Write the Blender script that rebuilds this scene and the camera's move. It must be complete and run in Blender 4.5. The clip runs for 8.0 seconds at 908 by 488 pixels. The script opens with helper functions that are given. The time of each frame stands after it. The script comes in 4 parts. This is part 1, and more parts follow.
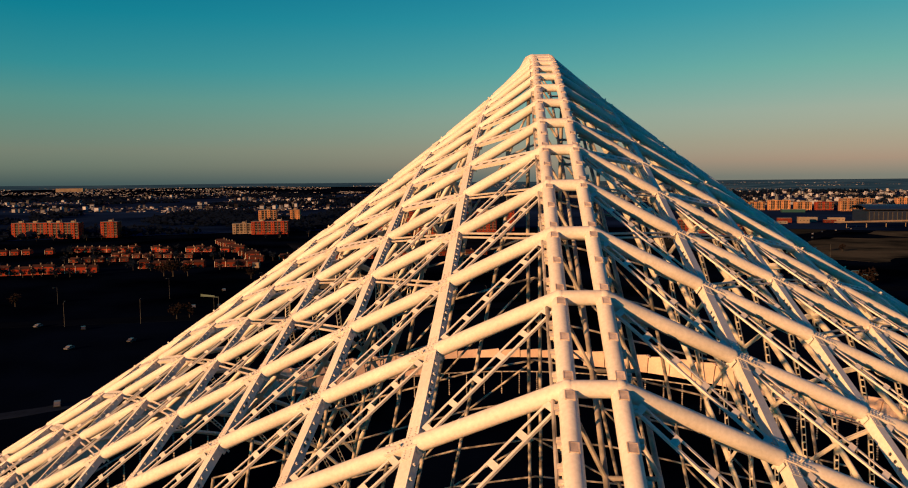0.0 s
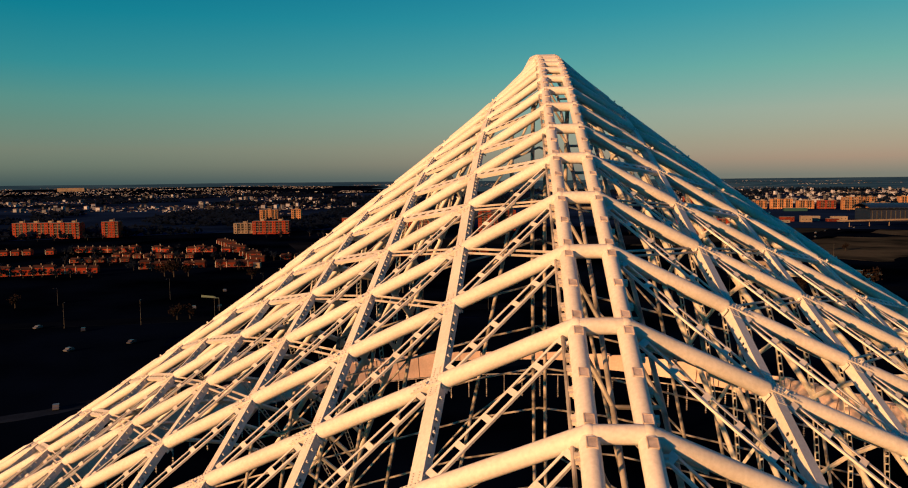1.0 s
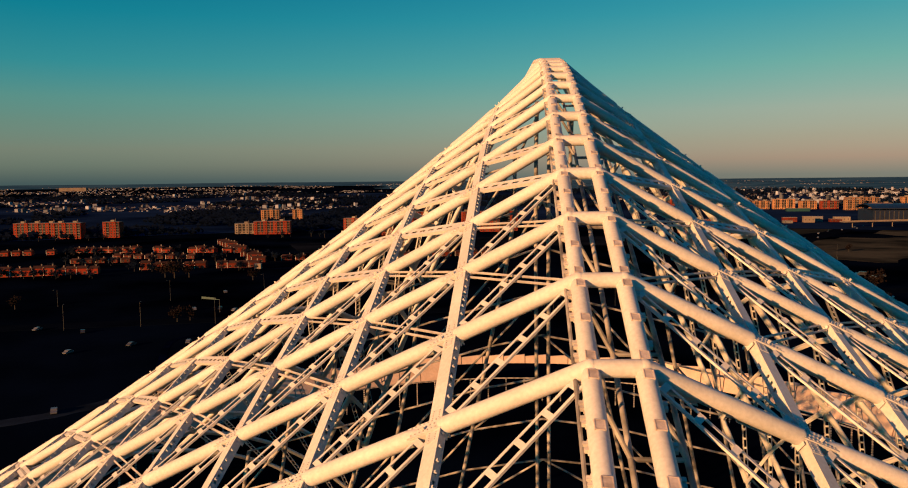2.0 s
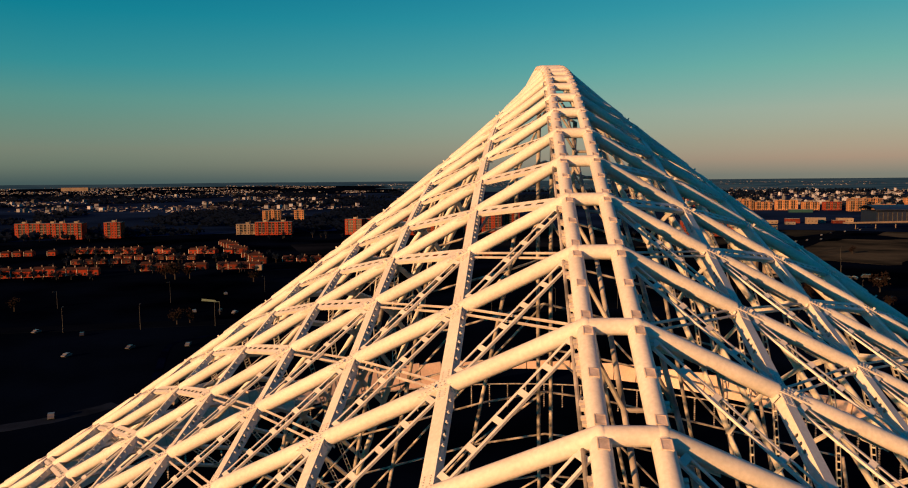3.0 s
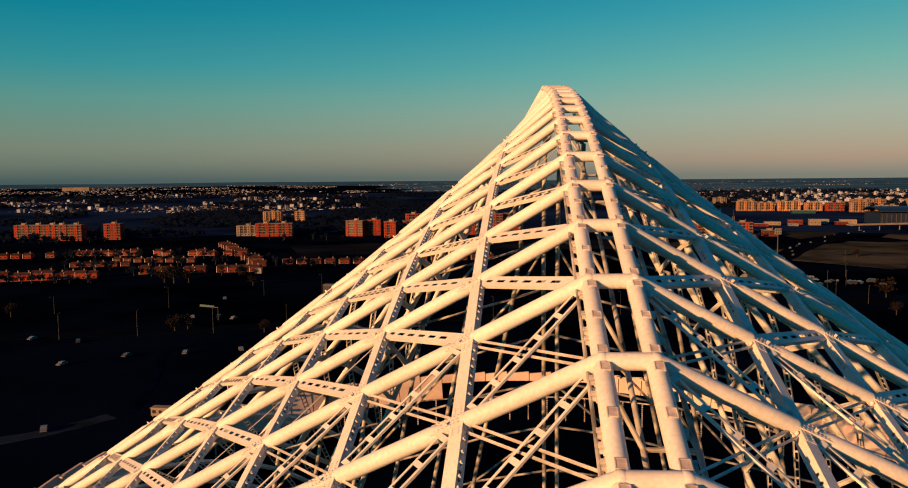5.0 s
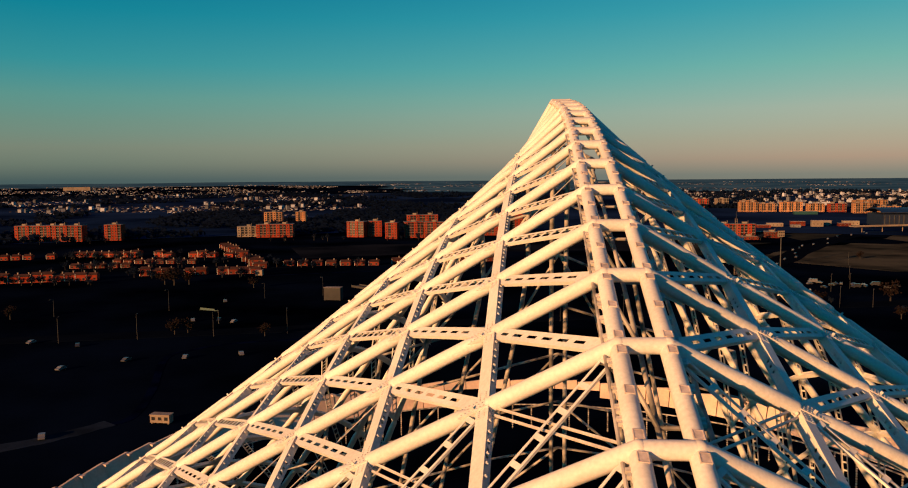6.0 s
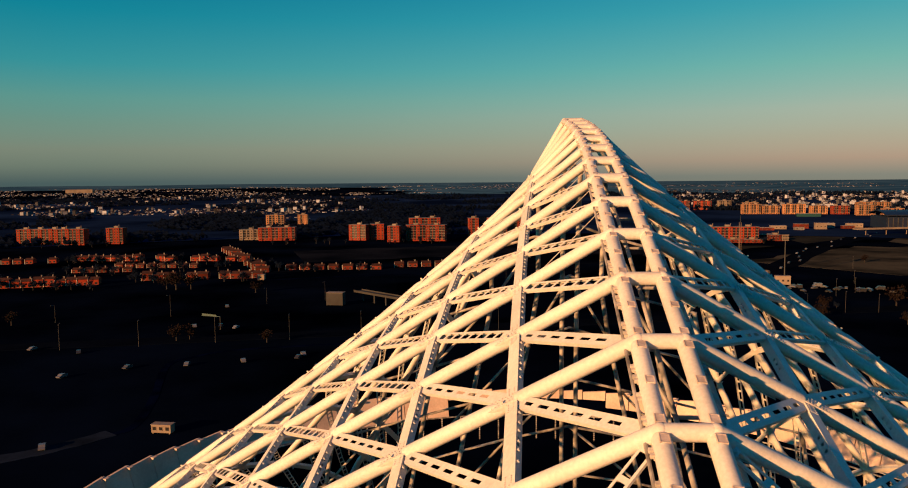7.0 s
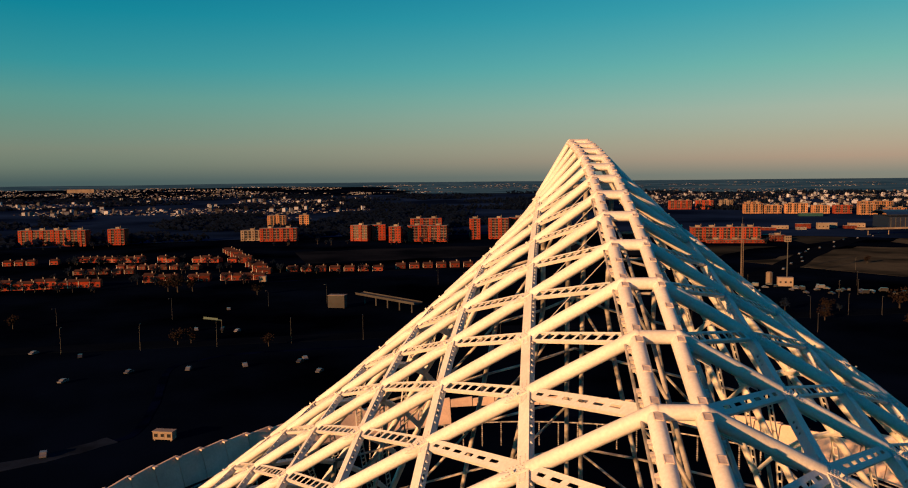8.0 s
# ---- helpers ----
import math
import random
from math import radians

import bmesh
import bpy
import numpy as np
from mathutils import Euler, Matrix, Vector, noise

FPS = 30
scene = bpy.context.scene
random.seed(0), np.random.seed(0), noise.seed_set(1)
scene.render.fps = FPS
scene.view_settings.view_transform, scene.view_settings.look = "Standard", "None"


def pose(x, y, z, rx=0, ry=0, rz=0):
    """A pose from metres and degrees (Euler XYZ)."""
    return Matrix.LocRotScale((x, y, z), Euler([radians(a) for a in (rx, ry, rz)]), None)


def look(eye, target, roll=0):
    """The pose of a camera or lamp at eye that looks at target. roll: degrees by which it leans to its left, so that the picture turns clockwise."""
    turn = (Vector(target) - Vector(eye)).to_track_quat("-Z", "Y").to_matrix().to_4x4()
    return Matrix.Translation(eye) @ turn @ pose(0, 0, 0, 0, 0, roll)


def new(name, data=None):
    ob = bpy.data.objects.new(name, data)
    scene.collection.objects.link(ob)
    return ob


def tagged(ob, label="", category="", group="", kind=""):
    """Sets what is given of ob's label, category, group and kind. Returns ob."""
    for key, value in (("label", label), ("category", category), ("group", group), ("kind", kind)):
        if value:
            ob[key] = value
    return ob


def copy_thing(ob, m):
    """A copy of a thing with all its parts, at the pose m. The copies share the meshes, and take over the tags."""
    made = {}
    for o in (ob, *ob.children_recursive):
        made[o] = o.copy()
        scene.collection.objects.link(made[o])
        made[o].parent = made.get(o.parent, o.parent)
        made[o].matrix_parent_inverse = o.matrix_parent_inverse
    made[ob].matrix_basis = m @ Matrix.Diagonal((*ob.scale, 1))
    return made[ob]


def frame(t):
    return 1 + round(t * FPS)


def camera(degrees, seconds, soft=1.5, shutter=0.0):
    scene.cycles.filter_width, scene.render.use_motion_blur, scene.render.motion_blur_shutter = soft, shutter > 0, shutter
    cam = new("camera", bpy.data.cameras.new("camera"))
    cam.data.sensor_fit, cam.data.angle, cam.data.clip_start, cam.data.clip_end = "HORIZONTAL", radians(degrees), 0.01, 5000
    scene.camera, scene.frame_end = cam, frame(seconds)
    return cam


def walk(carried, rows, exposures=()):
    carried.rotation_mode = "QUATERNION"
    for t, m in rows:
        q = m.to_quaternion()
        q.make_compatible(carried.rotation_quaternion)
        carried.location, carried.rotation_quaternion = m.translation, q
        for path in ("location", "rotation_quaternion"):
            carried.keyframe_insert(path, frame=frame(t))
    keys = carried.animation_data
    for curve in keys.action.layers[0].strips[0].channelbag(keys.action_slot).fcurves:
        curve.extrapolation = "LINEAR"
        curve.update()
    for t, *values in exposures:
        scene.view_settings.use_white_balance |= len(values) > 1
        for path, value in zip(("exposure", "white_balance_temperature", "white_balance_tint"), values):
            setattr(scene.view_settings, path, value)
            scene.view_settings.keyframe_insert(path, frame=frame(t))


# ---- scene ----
cam = camera(62.00, 8.0, soft=1.08)
PATH = [
    # seconds, eye, target, roll
    (0, (0.001, 0.002, 65.0), (-0.017, 49.82, 60.744), -0.65),
    (0.5, (-0.061, 1.244, 65.266), (-0.118, 51.06, 60.977), -0.71),
    (1, (-0.131, 2.259, 65.506), (-0.244, 52.072, 61.177), -0.74),
    (1.5, (-0.149, 3.31, 65.8), (-0.313, 53.121, 61.454), -0.75),
    (3, (0.126, 6.811, 67.161), (-0.216, 56.621, 62.818), -0.65),
    (3.5, (0.217, 7.984, 67.701), (-0.172, 57.794, 63.353), -0.67),
    (4, (0.25, 9.247, 68.356), (-0.177, 59.054, 63.992), -0.66),
    (5.5, (0.031, 12.855, 70.346), (-0.406, 62.659, 65.95), -0.61),
    (6, (-0.204, 14.138, 71.141), (-0.699, 63.941, 66.735), -0.58),
    (6.5, (-0.447, 15.361, 71.903), (-1.001, 65.163, 67.49), -0.57),
    (7, (-0.759, 16.407, 72.848), (-1.378, 66.218, 68.544), -0.64),
    (7.5, (-0.931, 17.078, 73.811), (-1.602, 66.888, 69.513), -0.70),
    (8, (-0.98, 17.438, 74.793), (-1.69, 67.241, 70.415), -0.73),
]
walk(cam, [(t, look(eye, target, roll)) for t, eye, target, roll in PATH], exposures=((0, 0.66), (3, 0.68), (5.5, 0.74), (8, 0.80)))

# ---------------------------------------------------------------- light
SUN_AZ, SUN_EL = radians(46.5), radians(11.0)          # the sun stands behind the camera, to its left
to_sun = Vector((-math.sin(SUN_AZ) * math.cos(SUN_EL), -math.cos(SUN_AZ) * math.cos(SUN_EL), math.sin(SUN_EL)))
sun_data = bpy.data.lights.new("sun", "SUN")
sun_data.energy, sun_data.angle, sun_data.color = 5.5, radians(0.5), (1.0, 0.47, 0.163)
sun = new("sun", sun_data)
sun.matrix_world = look((0, 0, 200), Vector((0, 0, 200)) - to_sun)

world = bpy.data.worlds.new("world")
scene.world = world
world.use_nodes = True
wn, wl = world.node_tree.nodes, world.node_tree.links
wn.clear()
sky = wn.new("ShaderNodeTexSky")
sky.sky_type, sky.sun_disc = "NISHITA", False
sky.sun_elevation, sky.sun_rotation = SUN_EL, math.atan2(to_sun.x, to_sun.y)
sky.air_density, sky.dust_density, sky.ozone_density = 1.0, 0.5, 3.0
coord, sep, blend = wn.new("ShaderNodeTexCoord"), wn.new("ShaderNodeSeparateXYZ"), wn.new("ShaderNodeMix")
tint, back, wout = wn.new("ShaderNodeMix"), wn.new("ShaderNodeBackground"), wn.new("ShaderNodeOutputWorld")
blend.data_type = tint.data_type = "RGBA"
tint.blend_type = "MULTIPLY"
tint.inputs[0].default_value = 1.0
# tint by height: a clear cold western sky, a hazier and warmer eastern one
HIGH = [(0.5, (0.003, 0.72, 1.0)), (1.0, (0.002, 0.52, 0.86))]
WEST_SKY = [(0.0, (0.32, 0.55, 0.84)), (0.02, (0.57, 0.71, 0.83)), (0.04, (0.76, 0.78, 0.76)), (0.07, (0.70, 0.90, 0.75)), (0.10, (0.58, 1.05, 0.82)), (0.14, (0.24, 1.11, 0.95)), (0.20, (0.055, 1.08, 0.98)), (0.28, (0.008, 0.88, 0.92))] + HIGH
EAST_SKY = [(0.0, (0.68, 0.71, 0.87)), (0.02, (0.98, 0.68, 0.71)), (0.045, (1.00, 0.74, 0.66)), (0.08, (1.08, 0.88, 0.69)), (0.133, (0.68, 1.02, 0.70)), (0.20, (0.28, 1.0, 0.78)), (0.28, (0.04, 0.88, 0.82))] + HIGH


def sky_ramp(stops):
    node = wn.new("ShaderNodeValToRGB")
    el = node.color_ramp.elements
    el[0].position, el[0].color = stops[0][0], (*stops[0][1], 1)
    el[1].position, el[1].color = stops[-1][0], (*stops[-1][1], 1)
    for pos, col in stops[1:-1]:
        el.new(pos).color = (*col, 1)
    return node


west, east = sky_ramp(WEST_SKY), sky_ramp(EAST_SKY)
side, south, lift = wn.new("ShaderNodeMapRange"), wn.new("ShaderNodeMath"), wn.new("ShaderNodeMath")
side.inputs["From Min"].default_value, side.inputs["From Max"].default_value = -0.45, 0.45
south.operation, lift.operation = "MINIMUM", "MULTIPLY_ADD"     # the warm band thins out towards the south
south.inputs[1].default_value, lift.inputs[1].default_value = 0.0, -0.3
wl.new(coord.outputs["Generated"], sep.inputs[0])
wl.new(sep.outputs["X"], side.inputs["Value"])
wl.new(sep.outputs["Y"], south.inputs[0])
wl.new(south.outputs[0], lift.inputs[0])
wl.new(sep.outputs["Z"], lift.inputs[2])
for q, socket in ((west, "A"), (east, "B")):
    wl.new(lift.outputs[0], q.inputs[0])
    wl.new(q.outputs[0], blend.inputs[socket])
wl.new(side.outputs[0], blend.inputs["Factor"])
wl.new(sky.outputs[0], tint.inputs["A"])
wl.new(blend.outputs["Result"], tint.inputs["B"])
wl.new(tint.outputs["Result"], back.inputs[0])
back.inputs[1].default_value = 0.0553
wl.new(back.outputs[0], wout.inputs[0])


# ---------------------------------------------------------------- materials
def material(name, colour, rough=0.6, metal=0.0, vary=0.25, scale=3.0, fine=30.0, bump=0.1, colour2=None, per_object=0.0, island=False, detail=5.0, spec=0.5):
    m = bpy.data.materials.new(name)
    m.use_nodes = True
    n, l = m.node_tree.nodes, m.node_tree.links
    bsdf = n["Principled BSDF"]
    bsdf.inputs["Metallic"].default_value = metal
    bsdf.inputs["Specular IOR Level"].default_value = spec
    tc = n.new("ShaderNodeNewGeometry")
    big, small = n.new("ShaderNodeTexNoise"), n.new("ShaderNodeTexNoise")
    big.inputs["Scale"].default_value, big.inputs["Detail"].default_value = scale, detail
    small.inputs["Scale"].default_value, small.inputs["Detail"].default_value = fine, 4
    l.new(tc.outputs["Position"], big.inputs["Vector"])
    l.new(tc.outputs["Position"], small.inputs["Vector"])
    mix = n.new("ShaderNodeMix")
    mix.data_type = "RGBA"
    dark = colour2 or tuple(c * (1 - vary) for c in colour)
    mix.inputs["A"].default_value, mix.inputs["B"].default_value = (*dark, 1), (*colour, 1)
    rng = n.new("ShaderNodeMapRange")
    rng.inputs["From Min"].default_value, rng.inputs["From Max"].default_value = 0.38, 0.62
    l.new(big.outputs["Fac"], rng.inputs["Value"])
    l.new(rng.outputs[0], mix.inputs["Factor"])
    last = mix.outputs["Result"]
    grain = n.new("ShaderNodeMix")
    grain.data_type, grain.blend_type = "RGBA", "MULTIPLY"
    grain.inputs["Factor"].default_value = 0.35
    l.new(last, grain.inputs["A"])
    l.new(small.outputs["Fac"], grain.inputs["B"])
    gain = n.new("ShaderNodeMix")
    gain.data_type, gain.blend_type = "RGBA", "MULTIPLY"
    gain.inputs["Factor"].default_value = 1.0
    gain.inputs["B"].default_value = (1.2, 1.2, 1.2, 1)
    l.new(grain.outputs["Result"], gain.inputs["A"])
    last = gain.outputs["Result"]
    if per_object or island:
        info = n.new("ShaderNodeObjectInfo")
        hsv = n.new("ShaderNodeHueSaturation")
        r2 = n.new("ShaderNodeMapRange")
        amount = per_object or 0.4
        r2.inputs["To Min"].default_value, r2.inputs["To Max"].default_value = 1 - amount, 1 + amount
        l.new(tc.outputs["Random Per Island"] if island else info.outputs["Random"], r2.inputs["Value"])
        l.new(r2.outputs[0], hsv.inputs["Value"])
        l.new(last, hsv.inputs["Color"])
        last = hsv.outputs["Color"]
    l.new(last, bsdf.inputs["Base Color"])
    rr = n.new("ShaderNodeMapRange")
    rr.inputs["To Min"].default_value, rr.inputs["To Max"].default_value = max(0.05, rough - 0.12), min(1, rough + 0.12)
    l.new(small.outputs["Fac"], rr.inputs["Value"])
    l.new(rr.outputs[0], bsdf.inputs["Roughness"])
    if bump:
        b = n.new("ShaderNodeBump")
        b.inputs["Strength"].default_value = bump
        b.inputs["Distance"].default_value = 0.02
        l.new(small.outputs["Fac"], b.inputs["Height"])
        l.new(b.outputs[0], bsdf.inputs["Normal"])
    return m


WHITE = material("white_painted_steel", (0.64, 0.62, 0.60), 0.55, vary=0.12, scale=0.5, fine=9, bump=0.04, per_object=0.05, spec=0.25)
WHITE_WORN = material("worn_white_steel", (0.60, 0.545, 0.50), 0.55, vary=0.3, scale=1.2, fine=14, bump=0.03, per_object=0.10)
PRIMER = material("weathered_primer_steel", (0.56, 0.47, 0.43), 0.65, vary=0.3, scale=4.0, fine=18, bump=0.05, per_object=0.15)
BOLT = material("painted_bolts", (0.52, 0.50, 0.48), 0.4, metal=0.0, vary=0.3, scale=20, fine=60)
# dark mottling paints the dapple of sun falling through the lattice
INNER = material("dappled_shade_grey_white_steel", (0.42, 0.39, 0.37), 0.6, vary=0.75, scale=0.9, fine=5, bump=0.1, per_object=0.15)
CONCRETE = material("pale_concrete", (0.60, 0.44, 0.355), 0.85, vary=0.25, scale=0.15, fine=2, bump=0.2, per_object=0.1)
DARK_CONCRETE = material("raw_concrete", (0.06, 0.057, 0.055), 0.9, vary=0.4, scale=0.1, fine=2, bump=0.2, spec=0.1)
GREY_CONCRETE = material("grey_bridge_concrete", (0.050, 0.049, 0.050), 0.9, vary=0.3, scale=0.1, fine=2, bump=0.1, spec=0.1)
# near-black blue: the plain's dim shade is put into the grass colour
GRASS = material("shade_dark_grass_and_soil", (0.0018, 0.0040, 0.0115), 0.95, scale=0.011, fine=0.09, colour2=(0.0001, 0.0003, 0.0012), bump=0.0, detail=10, spec=0.0)
# lighter blue base colour: distance haze is put into the meadow colour
HAZE_GRASS = material("meadows_painted_haze", (0.0110, 0.0255, 0.0680), 0.95, scale=0.004, fine=0.03, colour2=(0.0022, 0.0060, 0.0200), bump=0.0, detail=10, spec=0.0)
# asphalt and gravel colours hold the dim shade, far below real surfaces
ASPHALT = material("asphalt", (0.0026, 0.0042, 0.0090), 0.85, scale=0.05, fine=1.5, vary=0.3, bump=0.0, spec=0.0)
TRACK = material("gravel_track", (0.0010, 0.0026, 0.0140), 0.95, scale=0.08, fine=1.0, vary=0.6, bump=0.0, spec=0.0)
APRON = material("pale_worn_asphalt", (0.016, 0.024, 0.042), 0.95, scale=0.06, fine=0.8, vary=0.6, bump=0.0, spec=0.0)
BRICK = material("red_brick_render", (0.258, 0.034, 0.014), 0.85, scale=0.08, fine=1.0, vary=0.25, bump=0.0, per_object=0.15, spec=0.1)
BRICK_DARK = material("dark_red_brick", (0.130, 0.022, 0.012), 0.85, scale=0.15, fine=1.0, vary=0.45, bump=0.0, per_object=0.4, spec=0.1)
OCHRE = material("ochre_render", (0.37, 0.18, 0.092), 0.85, scale=0.08, fine=1.0, vary=0.3, bump=0.0, per_object=0.25, spec=0.1)
PALE = material("pale_render", (0.23, 0.18, 0.145), 0.85, scale=0.08, fine=1.0, vary=0.25, bump=0.0, per_object=0.2, spec=0.1)
PLASTER = material("white_balcony_plaster", (0.24, 0.185, 0.155), 0.8, scale=0.2, fine=2, vary=0.2, bump=0.0, per_object=0.3)
TILE = material("red_roof_tiles", (0.06, 0.026, 0.018), 0.85, scale=0.2, fine=2.5, vary=0.35, bump=0.0, per_object=0.2, spec=0.1)
# horizon haze painted as blue-grey base colour
HAZE = material("hills_painted_haze", (0.034, 0.060, 0.070), 0.95, scale=0.007, fine=0.05, colour2=(0.002, 0.006, 0.010), detail=8, bump=0.0, spec=0.0)
# faint emission imitates haze glow; the hills give off no light
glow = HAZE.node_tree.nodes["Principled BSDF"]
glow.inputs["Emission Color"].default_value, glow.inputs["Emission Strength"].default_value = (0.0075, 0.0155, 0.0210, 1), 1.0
FIELD = material("ploughed_field", (0.068, 0.062, 0.045), 0.95, scale=0.02, fine=0.3, colour2=(0.014, 0.015, 0.013), bump=0.0, spec=0.0, detail=8)
STUBBLE = material("damp_stubble", (0.0100, 0.0120, 0.0170), 0.95, scale=0.015, fine=0.2, colour2=(0.0022, 0.0034, 0.0066), bump=0.0, spec=0.0, detail=9)
PASTURE = material("dry_pasture", (0.034, 0.034, 0.027), 0.95, scale=0.012, fine=0.2, colour2=(0.006, 0.008, 0.009), bump=0.0, spec=0.0, detail=9)
ROOF_GREY = material("grey_flat_roof", (0.16, 0.15, 0.15), 0.9, scale=0.1, fine=1, vary=0.3, bump=0.0, spec=0.1)
GLASS_AND_SHADE = material("dark_glass_and_loggia_shade", (0.012, 0.013, 0.016), 0.35, scale=1, fine=5, vary=0.2, bump=0.0, spec=0.2)
TOWN = material("town_walls", (0.21, 0.22, 0.27), 0.85, scale=0.02, fine=1, vary=0.3, bump=0.0, per_object=0.95, island=True, spec=0.1)
TOWN_ROOF = material("town_roofs", (0.045, 0.030, 0.032), 0.9, scale=0.02, fine=1, vary=0.3, bump=0.0, island=True, spec=0.1)
LEAF = material("dark_evergreen_leaves", (0.0032, 0.0088, 0.0240), 0.8, scale=0.5, fine=3, vary=0.4, bump=0.0, island=True, spec=0.1)
LEAF_BROWN = material("brown_winter_leaves", (0.010, 0.0055, 0.0045), 0.85, scale=0.5, fine=3, vary=0.4, bump=0.0, island=True, spec=0.1)
BARK = material("bark", (0.03, 0.022, 0.016), 0.9, scale=2, fine=9, vary=0.4, bump=0.1)
GALV = material("galvanised_steel", (0.035, 0.036, 0.040), 0.5, metal=0.3, scale=2, fine=12, vary=0.2, bump=0.0)
GREEN_SIGN = material("green_sign_paint", (0.002, 0.042, 0.045), 0.5, scale=1, fine=6, vary=0.2, bump=0.0)
CAR_WHITE = material("light_car_paint", (0.075, 0.075, 0.085), 0.25, scale=1, fine=8, vary=0.1, bump=0.0, per_object=0.9)
RUBBER = material("black_rubber", (0.02, 0.02, 0.02), 0.8, scale=4, fine=20, vary=0.2, bump=0.0)
BLUE_ROOF = material("dark_blue_metal_roof", (0.004, 0.008, 0.026), 0.5, scale=0.1, fine=2, vary=0.3, bump=0.0)


# ---------------------------------------------------------------- mesh helpers
def finish(name, bm, mat, smooth=None):
    me = bpy.data.meshes.new(name)
    bmesh.ops.recalc_face_normals(bm, faces=bm.faces)
    bm.to_mesh(me)
    bm.free()
    for m in mat if isinstance(mat, (list, tuple)) else [mat]:
        me.materials.append(m)
    if smooth:
        me.shade_smooth()
        me.set_sharp_from_angle(angle=radians(smooth))
    return me


def thing(name, at, label, category, group="", kind=""):
    ob = new(name)
    ob.empty_display_size = 0.5
    ob.matrix_basis = Matrix.Translation(at)
    return tagged(ob, label, category, group, kind)


def child(name, mesh, m, parent, label=""):
    """One mesh object under its thing, at the world pose m."""
    ob = new(name, mesh)
    ob.parent = parent
    up = parent.matrix_basis if parent.parent is None else parent.parent.matrix_basis @ parent.matrix_basis
    ob.matrix_basis = up.inverted() @ m
    return tagged(ob, label) if label else ob


def part(name, bm, mat, parent, label="", smooth=None):
    return child(name, finish(name, bm, mat, smooth), Matrix.Identity(4), parent, label)


def box(bm, x0, x1, y0, y1, z0, z1, mat=0, m=None):
    vs = [bm.verts.new((x, y, z)) for x in (x0, x1) for y in (y0, y1) for z in (z0, z1)]
    if m is not None:
        for v in vs:
            v.co = m @ v.co
    for f in ((0, 1, 3, 2), (4, 6, 7, 5), (0, 4, 5, 1), (2, 3, 7, 6), (0, 2, 6, 4), (1, 5, 7, 3)):
        bm.faces.new([vs[i] for i in f]).material_index = mat
    return vs


def lathe(bm, rings, n=14, offset=None, mat=0):
    """Rings of (z, radius) round the z axis, capped."""
    last = None
    rows = []
    for j, (z, r) in enumerate(rings):
        ox, oy = offset[j] if offset else (0, 0)
        rows.append([bm.verts.new((ox + r * math.cos(2 * math.pi * i / n), oy + r * math.sin(2 * math.pi * i / n), z)) for i in range(n)])
    for a, b in zip(rows, rows[1:]):
        for i in range(n):
            bm.faces.new((a[i], a[(i + 1) % n], b[(i + 1) % n], b[i])).material_index = mat
    bm.faces.new(rows[0][::-1]).material_index = mat
    bm.faces.new(rows[-1]).material_index = mat


def along(a, b, up):
    """The pose that lays a unit-long mesh from a to b, its y towards up."""
    d = b - a
    z = d.normalized()
    x = up.cross(z).normalized()
    y = z.cross(x)
    m = Matrix((x, y, d)).transposed().to_4x4()
    m.translation = a
    return m


# ---------------------------------------------------------------- the sail's surface
CENTRE = [(5.267, 39.233, 67.8), (-1.669, -19.628, -7.302), (0.181, 0.236, -1.316), (0.004, 0.3, 0.118), (-0.07, -0.167, 0.036), (-0.01, -0.094, -0.01)]
SLOPE = {(1, 0): (15.423, 4.074, -8.498), (1, 1): (0.701, -0.926, 1.746), (1, 2): (0.227, 0.348, 0.097), (1, 3): (1.009, 0.654, -0.447),
         (2, 0): (-0.261, -0.731, -0.481), (2, 1): (-0.259, -0.252, 0.116), (2, 2): (-0.327, 0.357, -0.04), (3, 0): (0.216, 0.263, 0.04),
         (1, 4): (0.303, 0.237, -0.47)}
EAST = {(1, 0): (0.339, -0.05, 0.431), (1, 1): (0.587, 0.097, -1.033), (1, 2): (0.706, 0.158, -0.879), (2, 0): (0.99, -0.995, -0.66), (2, 1): (0.002, 0.334, 1.371)}
HEAD = 0.0572
ACROSS, AHEAD, UP = Vector((math.cos(HEAD), -math.sin(HEAD), 0)), Vector((math.sin(HEAD), math.cos(HEAD), 0)), Vector((0, 0, 1))
HALF = 0.7                                       # half the distance between the two ridge tubes


def node(side, i, k):
    """The joint of rib i and ring tube k on the west (-1) or east (1) slope; i = 0 is the ridge tube."""
    s, u = (k - 9) / 5, i / 4
    c = sum((Vector(v) * s ** q for q, v in enumerate(CENTRE)), Vector())
    o = Vector((HALF, 0, 0))
    for (p, q), v in SLOPE.items():
        o += Vector(v) * u ** p * s ** q
    if side > 0:
        for (p, q), v in EAST.items():
            o += Vector(v) * u ** p * s ** q
    return c + side * o.x * ACROSS + o.y * AHEAD + o.z * UP


def normal(side, i, k):
    a = node(side, i + 0.5, k) - node(side, max(0, i - 0.5), k)
    b = node(side, i, k - 0.5) - node(side, i, k + 0.5)
    n = a.cross(b).normalized()
    return n if n.z > 0 else -n


